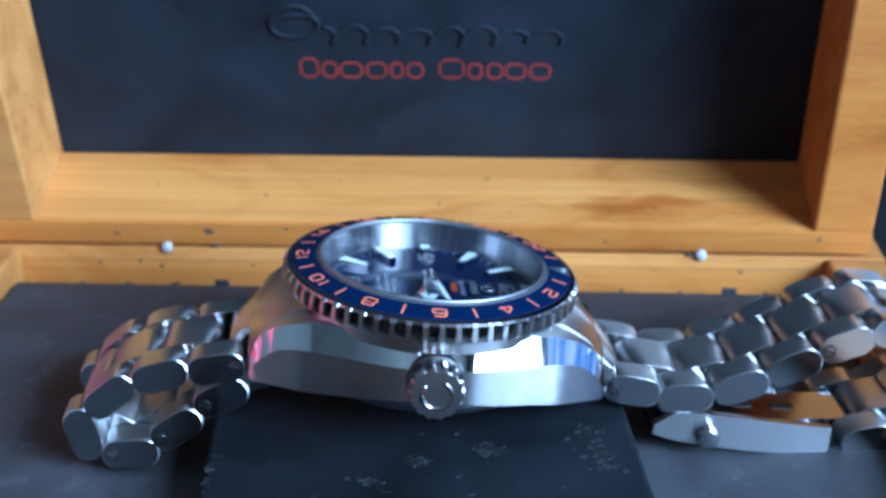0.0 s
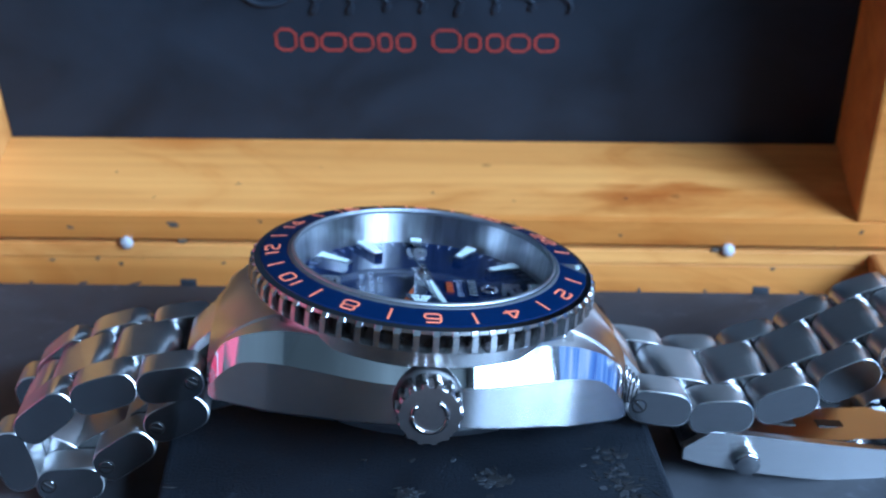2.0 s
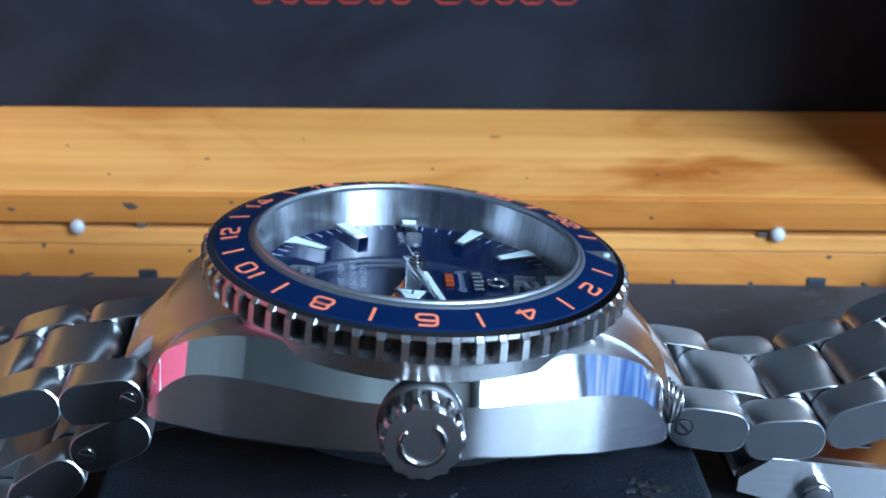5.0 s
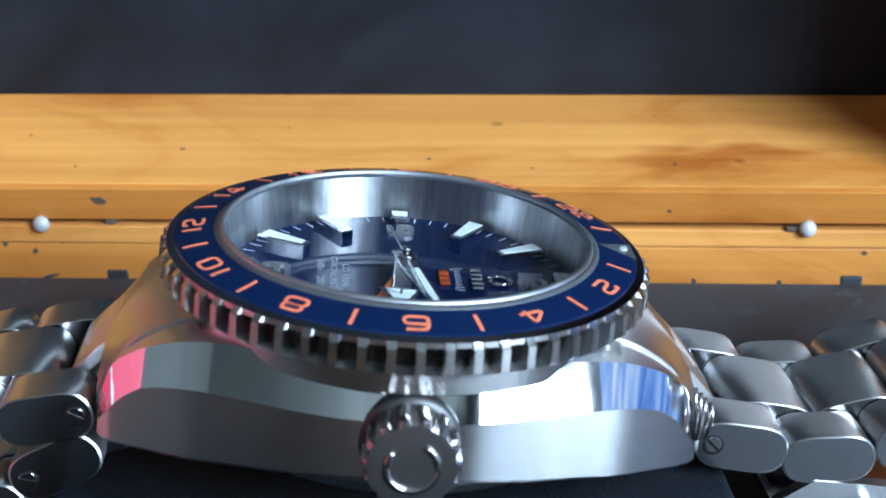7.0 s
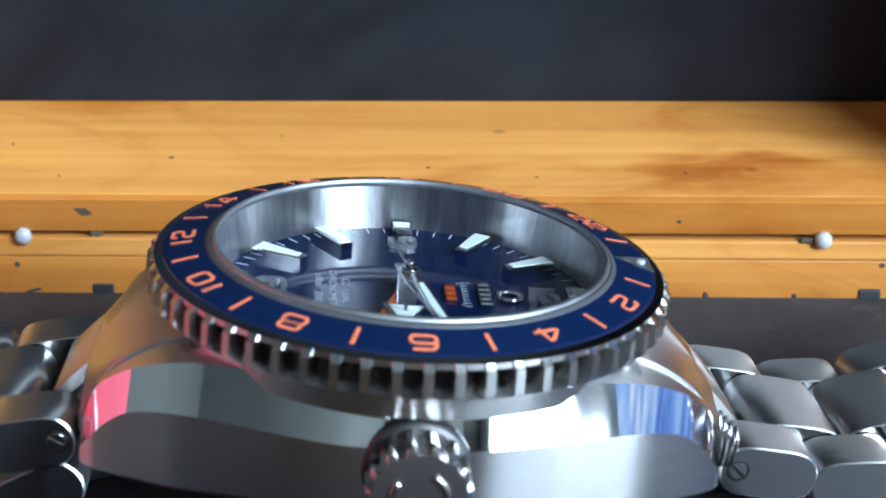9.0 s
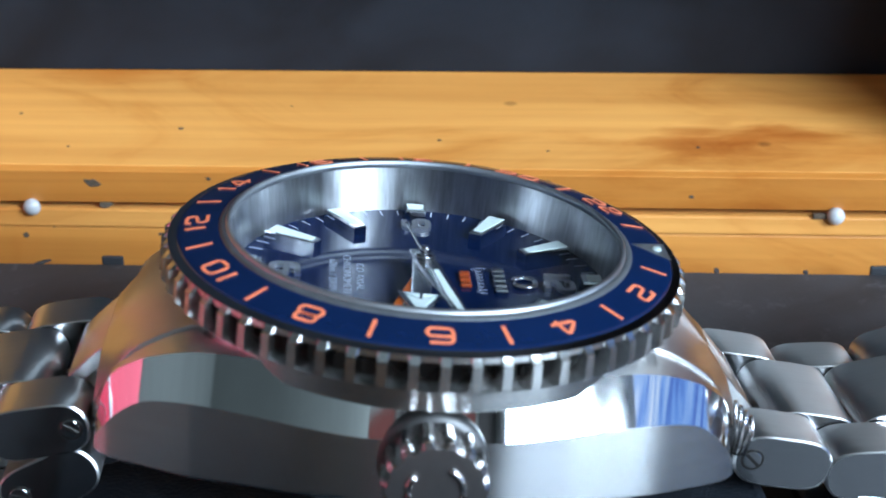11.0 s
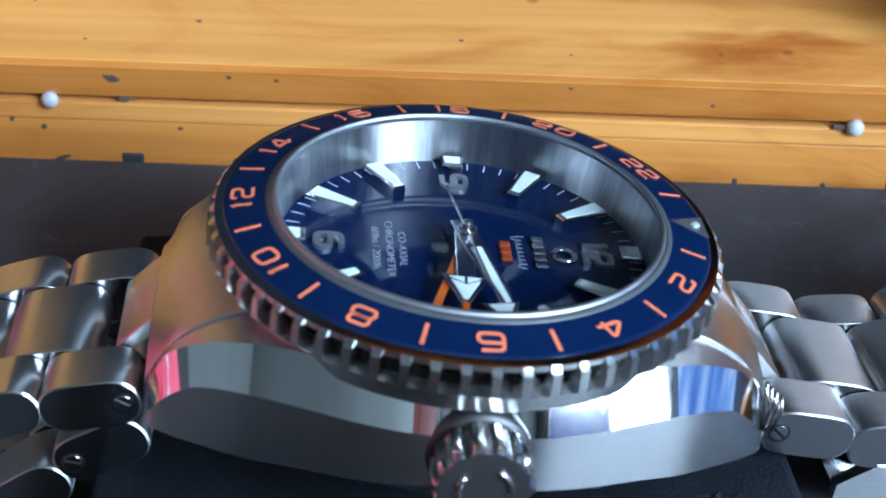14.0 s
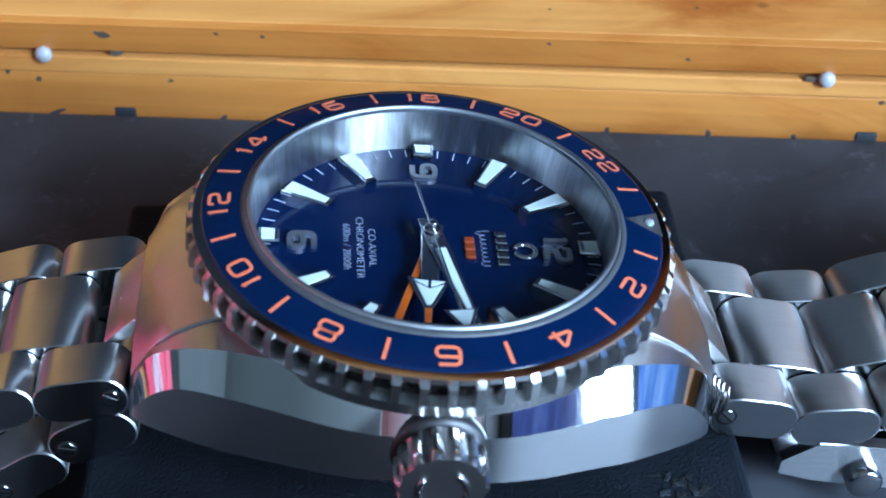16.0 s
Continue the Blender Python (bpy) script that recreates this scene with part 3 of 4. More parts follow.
panel = lid_part("lid_panel", box(LX0, LX1, SHELF, SHELF + 6, LIDT, LIDH, 0.3), M_PANEL, "black leatherette lining with embossed and red print")


def on_panel(bm):
    """From a drawing in x, y (right, up) to the panel's face."""
    return turned(bm, Matrix(((1, 0, 0, 0), (0, 0, -1, SHELF), (0, 1, 0, LIDT), (0, 0, 0, 1))))


def ring_frame(x0, x1, y0, y1, w, depth):
    """A plain hollow frame with cut corners."""
    c = min(x1 - x0, y1 - y0) * 0.28

    def loop(a0, a1, b0, b1, k):
        return [(a0 + k, b0), (a1 - k, b0), (a1, b0 + k), (a1, b1 - k), (a1 - k, b1), (a0 + k, b1), (a0, b1 - k), (a0, b0 + k)]

    outer, inner = loop(x0, x1, y0, y1, c), loop(x0 + w, x1 - w, y0 + w, y1 - w, c * 0.6)
    bm = bmesh.new()
    vs = [[bm.verts.new((x, y, z)) for x, y in lp] for lp, z in ((outer, 0), (outer, depth), (inner, depth), (inner, 0))]
    for a, b in zip(vs, vs[1:]):
        for i in range(8):
            bm.faces.new((a[i], a[(i + 1) % 8], b[(i + 1) % 8], b[i]))
    bmesh.ops.recalc_face_normals(bm, faces=bm.faces)
    return bm


LOGO_Y, LOGO_X = 19.0, -4.9
for k, (a, b) in enumerate(((-25.6, -21.6), (-21.0, -17.8), (-17.4, -12.7), (-12.1, -7.7), (-7.1, -4.4), (-3.8, -0.3), (2.7, 8.0), (8.6, 11.6), (12.4, 15.7), (16.1, 20.4), (21.0, 25.4))):
    h, a, b = 4.5 if k in (0, 6) else 3.6, a * 0.95, b * 0.95
    part("emblem_bar", on_panel(ring_frame(LOGO_X + a, LOGO_X + b, LOGO_Y, LOGO_Y + h, 0.42, 0.12)), M_RED, panel, "red printed shape")
script = []
for k in range(150):
    u = k / 20
    h = 1.7 + 0.5 * math.sin(u * 1.7)
    y = 28.6 + h * math.cos(2 * math.pi * u)
    script.append((LOGO_X - 20 + 6.1 * u + 1.5 * math.sin(2 * math.pi * u) + 0.3 * (y - 28), y, 0.05))
part("emblem_stroke", on_panel(tube(script, 0.42)), M_PANEL, panel, "embossed flowing stroke", True)
head_stroke = [(LOGO_X - 25 + 4.5 * math.cos(0.4 + k * 0.2) + 0.02 * k, 31 + (4.2 - 0.06 * k) * math.sin(0.4 + k * 0.2), 0.05) for k in range(48)]
part("emblem_stroke", on_panel(tube(head_stroke, 0.48)), M_PANEL, panel, "embossed flowing stroke", True)


def pin(x):
    """A small round bumper on the rim between base and lid."""
    bm = bmesh.new()
    bmesh.ops.create_uvsphere(bm, u_segments=20, v_segments=12, radius=1.15)
    bmesh.ops.scale(bm, vec=(1, 0.8, 1), verts=bm.verts)
    bmesh.ops.translate(bm, vec=(x, Y1 - 0.5, RIM + 0.3), verts=bm.verts)
    part("pin", bm, M_PIN, watch_box, "small white round pin", True)


pin(-54.5)
pin(48.2)
part("pin_patch", box(45.4, 47.4, Y1 - 0.55, Y1 + 0.2, RIM - 0.2, RIM + 0.5, 0.2), M_DENT, watch_box, "small dark patch beside the pin")


def dent(x, y, z, w, h, normal_up, seed, name="dent", rot=0.0):
    """A dark irregular nick lying on the wood."""
    rnd = random.Random(seed)
    pts = [(w * math.cos(a) * rnd.uniform(0.6, 1.1), h * math.sin(a) * rnd.uniform(0.6, 1.1)) for a in [2 * math.pi * k / 11 for k in range(11)]]
    bm = prism(pts, -0.2, 0.05, 0.03)
    bmesh.ops.rotate(bm, cent=(0, 0, 0), matrix=Matrix.Rotation(radians(rot), 3, "Z"), verts=bm.verts)
    m = Matrix.Translation((x, y, z)) @ (Matrix.Identity(4) if normal_up else Matrix.Rotation(radians(90), 4, "X"))
    turned(bm, m)
    return bm


for x, z, w, h, s in ((-46, 3.2, 1.3, 0.7, 1), (-64, 2.4, 0.7, 0.4, 2), (-31, 4.1, 0.4, 0.3, 3), (-25, 3.8, 0.45, 0.3, 4), (12, 4.2, 0.35, 0.25, 5), (30, 2.0, 0.4, 0.3, 6), (70, 3.3, 0.4, 0.6, 7)):
    lid_part("dent", dent(x, 0, z, w, h, False, s, rot=-25), M_DENT)
for x, z, w, h, s in ((-45, 6.0, 1.2, 0.45, 11), (-24, 4.2, 0.6, 0.35, 12), (-20, 7.2, 0.3, 0.25, 13), (-60, 3.0, 0.5, 0.9, 14), (38, 5.0, 0.3, 0.3, 15), (-38, 2.0, 0.45, 0.3, 18), (-56, 1.6, 0.5, 0.5, 19), (-33, 4.6, 0.7, 0.3, 20), (56, 2.2, 0.5, 0.35, 24), (61, 4.4, 0.35, 0.25, 25), (-68, 2.2, 0.6, 0.35, 26), (66, 6.6, 0.4, 0.25, 16), (-52, 3.1, 0.35, 0.3, 17)):
    part("dent", dent(x, Y1, z, w, h, False, s), M_DENT, watch_box)
for x, y, s, r in ((-2, 7, 21, 0.35), (12, 5, 22, 0.25), (-22, 14, 23, 0.2), (-36, 9, 27, 0.4), (-58, 12, 28, 0.3), (31, 6, 29, 0.3), (-50, 5, 30, 0.25)):
    lid_part("dent", dent(x, y, LIDT, r, r * 0.6, True, s), M_DENT)
for k, x in enumerate((-70, -61, -52, -30, 20, 33, 44, 60, 66)):
    part("edge_chip", dent(x, PAD_Y - 0.1, TRAY + 0.05, 0.5 + 0.25 * (k % 3), 0.35, True, 60 + k, rot=17 * k), M_PAD, watch_box)
for x in (-43.0, 53.2):
    part("hinge_tab", box(x - 1.4, x + 1.4, PAD_Y - 0.3, PAD_Y + 0.3, TRAY - 1, TRAY + 0.9, 0.25), M_PAD, watch_box, "small black tab at the lining's edge")

# ---- the raised black block under the watch ----
block = tagged(new("display_block"), "scuffed black foam block in the box", "block")
block.matrix_basis = pose(0.0006, 0.0047, -0.0017, 0, 0, 6.05)
BLOCK_TOP = 10.0
bm = box(-32.8, 28.3, -62, 30, TRAY + 1.7, BLOCK_TOP, 0.9, 3)
part("block_body", bm, M_BLOCK, block)
rnd = random.Random(5)
for k in range(270):
    if k < 220:
        cx, cy, sp = rnd.choice(((6.5, -19.5, 1.3), (7.5, -20.3, 0.9), (21, -20, 1.8), (23.5, -26, 1.4), (22.5, -23, 1.0), (22, -15.5, 1.5), (-10, -28, 1.2), (-3, -23, 0.8)))
    elif k < 245:
        cx, cy, sp = -32.2, rnd.uniform(-48, -16), 0.3
    else:
        cx, cy, sp = rnd.uniform(-31, 26), rnd.uniform(-50, -14), 0.5
    x, y = max(-32.4, min(27, cx + rnd.gauss(0, sp))), max(-58, cy + rnd.gauss(0, sp * 0.8))
    chip = dent(x, y, BLOCK_TOP + rnd.uniform(0.0, 0.10), rnd.uniform(0.3, 0.95) ** 1.5, rnd.uniform(0.16, 0.5), True, 100 + k, rot=rnd.gauss(20, 40))
    part("scuff", chip, (M_SCUFF, M_PIT, M_PIT)[k % 3], block)

# ---- the watch, in its own frame: z = 0 at the middle of the bezel's ring, 12 o'clock along x ----
watch = tagged(new("wristwatch"), "steel diver wristwatch with blue dial and bezel", "wristwatch")
watch.matrix_basis = Matrix(((0.98892, -0.11508, 0.09368, 0.00063), (0.11256, 0.99314, 0.03176, 0.00474), (-0.09670, -0.02086, 0.99510, 0.02881), (0, 0, 0, 1)))


def interp(x, xs, ys):
    return float(np.interp(x, xs, ys))


def flow(x, xs, ys):
    """A smooth curve through a few stations (cubic Hermite)."""
    k = max(0, min(len(xs) - 2, int(np.searchsorted(xs, x)) - 1))

    def slope(i):
        a, b = max(i - 1, 0), min(i + 1, len(xs) - 1)
        return 0.0 if i == 0 else (ys[b] - ys[a]) / (xs[b] - xs[a])

    h = xs[k + 1] - xs[k]
    t = (x - xs[k]) / h
    return (2 * t**3 - 3 * t**2 + 1) * ys[k] + (t**3 - 2 * t**2 + t) * h * slope(k) + (3 * t**2 - 2 * t**3) * ys[k + 1] + (t**3 - t**2) * h * slope(k + 1)


AX = (0, 5, 9.3, 13.5, 18, 21.6, 23.5, 24.6, 25.3, 25.8)
YS = (-20.0, -20.0, -19.1, -17.6, -15.9, -14.1, -13.1, -12.5, -12.1, -11.7)
ZS = (-8.3, -8.2, -8.1, -8.1, -8.3, -9.2, -10.6, -11.9, -12.9, -13.8)
ZT = (-4.35, -4.35, -4.4, -4.45, -5.0, -6.4, -7.6, -8.6, -10.2, -12.2)
ZB = (-13.4, -13.5, -13.8, -14.2, -14.7, -15.0, -15.2, -15.2, -15.2, -15.0)


def end_link_z(a):
    return -4.35 - 7.2 * max(0.0, (a - 17.5) / 10.8) ** 1.65


def case_section(x):
    a = abs(x)
    ys, zs, zt, zb = (flow(a, AX, v) for v in (YS, ZS, ZT, ZB))
    yt = ys + flow(a, (0, 10, 14, 21, 24, 25.8), (2.2, 2.2, 2.2, 2.0, 1.6, 0.8))
    inner = -10.35
    mid = -5.4 if a < 17 else interp(a, (17, 19.5, 20.5, 26), (-5.4, -5.5, -13.0, -14.2))
    el = end_link_z(a) - 2.2 * max(0.0, (a - 22.5) / 3.6) ** 2.2
    top = -5.2 if a < 17.5 else max(zt + 0.1, el - 0.3)
    ym, zm = (yt + 0.9, zt + 0.12) if a < 17.5 else (yt + (inner - yt) * 0.5, zt + (top - zt) * 0.62)
    half = [(ys + 0.3, zb - 0.2), (ys - 0.3, zb + 0.35), (ys, zs), (yt, zt), (ym, zm), (inner, top), (inner + 0.05, mid)]
    pts = half + [(-y, z) for y, z in half[::-1]]
    return [(x, y, z) for y, z in pts]


half_stations = [0.6 * k for k in range(43)] + [25.8]
stations = sorted({s * a for a in half_stations for s in (-1, 1)})
case = part("case", loft([case_section(x) for x in stations]), M_BRUSH_X, watch, "brushed and polished steel case with curved lugs")
case.data.materials.append(M_POLISH)
case.data.materials.append(M_LINK)
# the edges above and below the polished bevel stay crisp, the rest flows
bm = bmesh.new()
bm.from_mesh(case.data)
bm.verts.ensure_lookup_table()
for f in bm.faces:
    f.smooth = True
for e in bm.edges:
    a, b = e.verts[0].index % 14, e.verts[1].index % 14
    e.smooth = not (a == b and a in (1, 2, 3, 5, 8, 10, 11, 12)) and abs(e.verts[0].co.x) < 0.0257
for f in bm.faces:
    cols = {v.index % 14 for v in f.verts}
    f.material_index = 0 if len(f.verts) > 4 or cols <= {0, 1, 2, 11, 12, 13} else 1 if cols <= {2, 3, 10, 11} else 2
bm.to_mesh(case.data)
bm.free()
part("case_back", lathe([(3.0, -15.6), (18.5, -15.6), (19.4, -14.4), (19.4, -12), (3.0, -12)], 96), M_BRUSH_Y, watch, "", False)
part("case_ring", lathe([(17, -3.34), (20.75, -3.36), (20.85, -3.5), (20.85, -3.75), (20.3, -3.85), (20.3, -5.6), (17, -5.6)], 144), M_BEZEL, watch)


# bezel with a coin edge of sixty teeth
RIM_PROFILE = [(20.68, -0.36), (20.78, -0.39), (21.12, -0.48), (21.42, -0.58), (21.46, -1.04), (21.96, -1.12), (22.02, -3.0), (21.6, -3.3), (17.5, -3.3), (17.5, -0.6)]


def teeth(i, j):
    if i % 16 > 5:
        return 20.5 - RIM_PROFILE[j][0] if j in (5, 6) else 0.0
    return 0.36 if j == 4 else 0.0


bezel = part("bezel", lathe(RIM_PROFILE, 960, teeth), M_BEZEL, watch, "steel bezel with coin edge")
bezel.data.materials.append(M_GAP_SHADE)
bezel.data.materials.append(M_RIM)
# tooth gaps take the steel with painted shade, the top the polished rim
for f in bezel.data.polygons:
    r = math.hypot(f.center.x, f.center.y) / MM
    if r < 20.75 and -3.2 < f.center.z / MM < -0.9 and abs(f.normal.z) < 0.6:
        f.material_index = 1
    elif r < 21.45 and f.center.z / MM > -0.6:
        f.material_index = 2
smooth_by_angle(bezel, 28)


def insert_z(r):
    return -(r - 19.3) * 0.19


insert = part("bezel_insert", lathe([(17.3, insert_z(17.3)), (20.45, insert_z(20.45)), (20.62, insert_z(20.62) - 0.03), (20.7, insert_z(20.7) - 0.1), (20.7, -0.8), (17.3, -0.8)], 192), M_INSERT, bezel, "glossy blue ceramic ring")
smooth_by_angle(insert, 40)
for h in range(1, 24):
    a = -h * math.pi / 12
    up, right = Vector((math.cos(a), math.sin(a), -0.19)), Vector((math.sin(a), -math.cos(a), 0))
    m = frame_at((19.15 * math.cos(a), 19.15 * math.sin(a), insert_z(19.15) + 0.02), right, up)
    if h % 2:
        part("hour_bar", turned(box(-0.17, 0.17, -1.1, 1.1, 0, 0.05, 0.02, 1), m), M_ORANGE, bezel)
    else:
        part("numeral", turned(squared_number(str(h), 1.9 if h < 10 else 1.6, 2.05, 0.31, 0.05), m), M_ORANGE, bezel)
part("bezel_triangle", turned(prism([(-1.75, 1.55), (1.75, 1.55), (0, -1.7)], 0, 0.04), frame_at((19.15, 0, insert_z(19.15) + 0.01), (0, -1, 0), (1, 0, -0.19))), M_EDGE, bezel, "silver triangle marker")
bm = bmesh.new()
bmesh.ops.create_uvsphere(bm, u_segments=20, v_segments=10, radius=0.48)
bmesh.ops.scale(bm, vec=(1, 1, 0.55), verts=bm.verts)
bmesh.ops.translate(bm, vec=(19.7, 0, insert_z(19.7) + 0.1), verts=bm.verts)
part("lume_pearl", bm, M_PEARL, bezel, "grey green round pearl", True)

part("gasket_ring", lathe([(16.75, 0.62), (17.0, 0.58), (17.32, 0.36), (17.32, -0.8), (16.75, -0.8)], 144), M_GASKET, watch, "grey gasket ring", True)
part("crystal_edge", lathe([(16.35, 0.9), (16.6, 0.86), (16.76, 0.66), (16.76, 0.2), (16.35, 0.2)], 144), M_EDGE, watch, "bright ground crystal edge", True)
crystal = part("crystal", dome(16.4, lambda r: 0.95 + 0.25 * (1 - (r / 16.4) ** 2)), M_GLASS, watch, "clear domed crystal", True)
crystal.visible_shadow = False
rehaut = part("rehaut", lathe([(16.45, 0.25), (16.75, 0.2), (16.75, -4.2), (15.95, -4.0), (16.0, -3.7)], 192), M_REHAUT, watch, "brushed steel inner ring")
smooth_by_angle(rehaut, 20)

DZ = -3.9
dial = part("dial", disc(16.0, lambda r: DZ, 4, 96, 0.4), M_DIAL, watch, "glossy blue dial")


def dial_dir(h):
    a = -h * math.pi / 6
    return Vector((math.cos(a), math.sin(a), 0)), Vector((math.sin(a), -math.cos(a), 0))


def index(h, r0, r1, w0, w1, name):
    up, right = dial_dir(h)
    m = frame_at((0, 0, DZ), right, up)
    body = part(name, turned(prism([(-w0, r0), (w0, r0), (w1, r1), (-w1, r1)], 0, 0.85, 0.12), m), M_POLISH, dial, "polished applied marker")
    k = 0.24
    part("lume_fill", turned(prism([(-w0 + k, r0 + 0.45), (w0 - k, r0 + 0.45), (w1 - k, r1 - 0.25), (-w1 + k, r1 - 0.25)], 0.8, 0.9), m), M_LUME, dial)
    return body


for h in (1, 2, 4, 5, 7, 8, 10, 11):
    index(h, 10.4, 15.3, 0.62, 1.0, "hour_marker")
for h in (0, 6, 9):
    index(h, 13.7, 15.6, 0.95, 1.05, "square_marker")
for h, s, p in ((0, "12", (11.7, 0)), (6, "6", (-11.7, 0)), (9, "9", (0, 11.7))):
    m = frame_at((p[0], p[1], DZ), (0, -1, 0), (1, 0, 0))
    bm = squared_number(s, 1.75 if len(s) > 1 else 2.0, 2.7, 0.5, 0.4, 0.35)
    part("dial_numeral", turned(bm, m), M_NUMERAL, dial, "polished applied numeral")
tick = box(-0.06, 0.06, 14.5, 15.7, 0.005, 0.03)
bmesh.ops.scale(tick, vec=(MM,) * 3, verts=tick.verts)
tick_me = bpy.data.meshes.new("minute_mark")
tick.to_mesh(tick_me)
tick.free()
tick_me.materials.append(M_PRINT)
for k in range(60):
    if k % 5:
        up, right = dial_dir(k / 5)
        place("minute_mark", tick_me, dial, "", frame_at((0, 0, DZ * MM), right, up))
for x, s, size in ((-5.3, "CO-AXIAL", 0.92), (-6.4, "CHRONOMETER", 0.92), (-7.6, "600m / 2000ft", 0.92)):
    part("dial_writing", turned(letters(s, size * 1.08, 0.01, 1.22, -0.02), frame_at((x, -0.4, DZ + 0.03), (0, -1, 0), (1, 0, 0))), M_PRINT, dial)
# plain shapes for the maker's marks
ringp = [(8.7 + 0.95 * math.cos(a), -0.4 + 0.95 * math.sin(a), DZ + 0.25) for a in [radians(200 + 320 * k / 24) for k in range(25)]]
part("emblem", tube(ringp, 0.26), M_POLISH, dial, "polished open ring", True)
for k in range(5):
    part("emblem_bar", box(6.05, 7.15, 2.0 - 1.05 * k - 0.38, 2.0 - 1.05 * k + 0.38, DZ, DZ + 0.4, 0.1, 1), M_POLISH, dial)
part("emblem_stroke", tube([(4.95 + (0.62 if k < 22 else 0.42 if k > 150 else 0.27) * math.sin(k * 0.30), 2.9 - 0.031 * k - 0.13 * math.cos(k * 0.30), DZ + 0.05) for k in range(180)], 0.022, 5), M_PRINT, dial, "flowing silver stroke", True)
for k in range(3):
    part("emblem_bar", box(3.15, 4.1, 1.05 - 1.1 * k - 0.42, 1.05 - 1.1 * k + 0.42, DZ, DZ + 0.35, 0.1, 1), M_EMBLEM_RED, dial, "orange applied bar")


# pointers
def pointer(tip, poly, z, h=0.18):
    d = Vector((tip[0], tip[1], 0)).normalized()
    m = frame_at((0, 0, z), (d.y, -d.x, 0), d)
    return turned(prism(poly, 0, h, 0.05), m)


# pointers all turn about the centre
D_MIN, D_HOUR, D_GMT, D_SEC = (2.75, -11.6), (-0.9, -10.6), (-3.6, -11.9), (1.9, -11.9)
part("gmt_pointer", pointer(D_GMT, [(-0.3, -2), (0.3, -2), (0.34, 13.0), (-0.34, 13.0)], -2.75), M_ORANGE_GLOSS, watch, "orange pointer")
hour = part("hour_pointer", pointer(D_HOUR, [(-1.0, -1.5), (1.0, -1.5), (0.75, 6.6), (1.95, 6.5), (0.35, 10.6), (0.3, 12.4), (-0.3, 12.4), (-0.35, 10.6), (-1.95, 6.5), (-0.75, 6.6)], -2.45), M_GUN, watch, "dark steel arrow pointer")
for tri in ([(1.45, 6.85), (0.12, 7.7), (0.12, 6.85)], [(-0.12, 6.85), (-0.12, 7.7), (-1.45, 6.85)], [(1.25, 7.25), (0.2, 10.1), (-0.2, 10.1), (-1.25, 7.25), (0, 8.0)]):
    part("lume_fill", pointer(D_HOUR, tri, -2.26, 0.06), M_LUME, hour)
part("pointer_tip", pointer(D_HOUR, [(0.32, 10.6), (0.28, 12.5), (-0.28, 12.5), (-0.32, 10.6)], -2.26, 0.06), M_ORANGE_GLOSS, hour, "orange tip")
minute = part("minute_pointer", pointer(D_MIN, [(-0.8, -2), (0.8, -2), (0.95, 2.0), (0.45, 13.2), (-0.45, 13.2), (-0.95, 2.0)], -2.15), M_GUN, watch, "dark steel sword pointer")
part("lume_fill", pointer(D_MIN, [(0.5, 2.6), (0.22, 12.4), (-0.22, 12.4), (-0.5, 2.6)], -1.96, 0.05), M_LUME, minute)
sec = part("second_pointer", pointer(D_SEC, [(-0.16, -7.5), (0.16, -7.5), (0.1, 0), (0.12, 11.4), (1.55, 11.2), (0.25, 14.2), (-0.25, 14.2), (-1.55, 11.2), (-0.12, 11.4), (-0.1, 0)], -1.8, 0.12), M_GUN, watch, "thin steel second pointer")
part("lume_fill", pointer(D_SEC, [(1.1, 11.5), (0.15, 13.7), (-0.15, 13.7), (-1.1, 11.5)], -1.69, 0.05), M_LUME, sec)
part("centre_post", cylinder(0.85, 2.3, Matrix.Translation((0, 0, -2.7)), 24, 0.15), M_POLISH, watch, "", True)
part("centre_cap", cylinder(0.45, 0.8, Matrix.Translation((0, 0, -1.3)), 24, 0.2), M_POLISH, watch, "", True)

# crown
CZ = -9.9
crown_bm = lathe([(3.6, 20.6), (3.95, 21.1), (4.0, 23.0), (3.9, 24.0), (3.65, 24.35), (3.2, 24.38), (0.02, 24.38), (0.02, 20.6)], 224, lambda i, j: -0.5 * (1.0, 1.0, 0.7, 0.25)[j - 1] * min(1.0, max(0.0, 0.9 - 1.6 * math.cos(2 * math.pi * i / 16)) / 1.6) if j in (1, 2, 3, 4) else 0.0)
to_crown = Matrix.Translation((0.2, 0, CZ)) @ Matrix.Rotation(radians(90), 4, "X")
crown = part("crown", turned(crown_bm, to_crown), M_CROWN, watch, "fluted steel crown with matte face")
crown.data.materials.append(M_CROWN_SIDE)
for f in crown.data.polygons:
    if f.normal.y > -0.5:
        f.material_index = 1
smooth_by_angle(crown, 30)
arc = [(0.2 + 2.05 * math.cos(radians(140 + 285 * k / 24)), -24.4, CZ + 2.05 * math.sin(radians(140 + 285 * k / 24))) for k in range(25)]
part("emblem", tube(arc, 0.3), M_CROWN_SIDE, crown, "raised open ring", True)
part("crown_seat", turned(lathe([(3.9, 17.0), (4.2, 19.8), (4.1, 20.5), (3.6, 20.7), (0.1, 21.2), (0.1, 17.0)], 48), to_crown), M_SEAT, watch, "", True)

# fine ridges where the lug meets the first link
for k in range(4):
    part("lug_ridge", tube([(25.3 + 0.5 * k, -11.0, -8.4 - 0.45 * k), (25.6 + 0.5 * k, -11.15, -10.6 - 0.25 * k), (25.6 + 0.4 * k, -11.05, -13.4)], 0.2, 8), M_CROWN_SIDE, watch, "", True)

# ---- bracelet ----
LINK_L, LINK_T = 8.5, 4.6


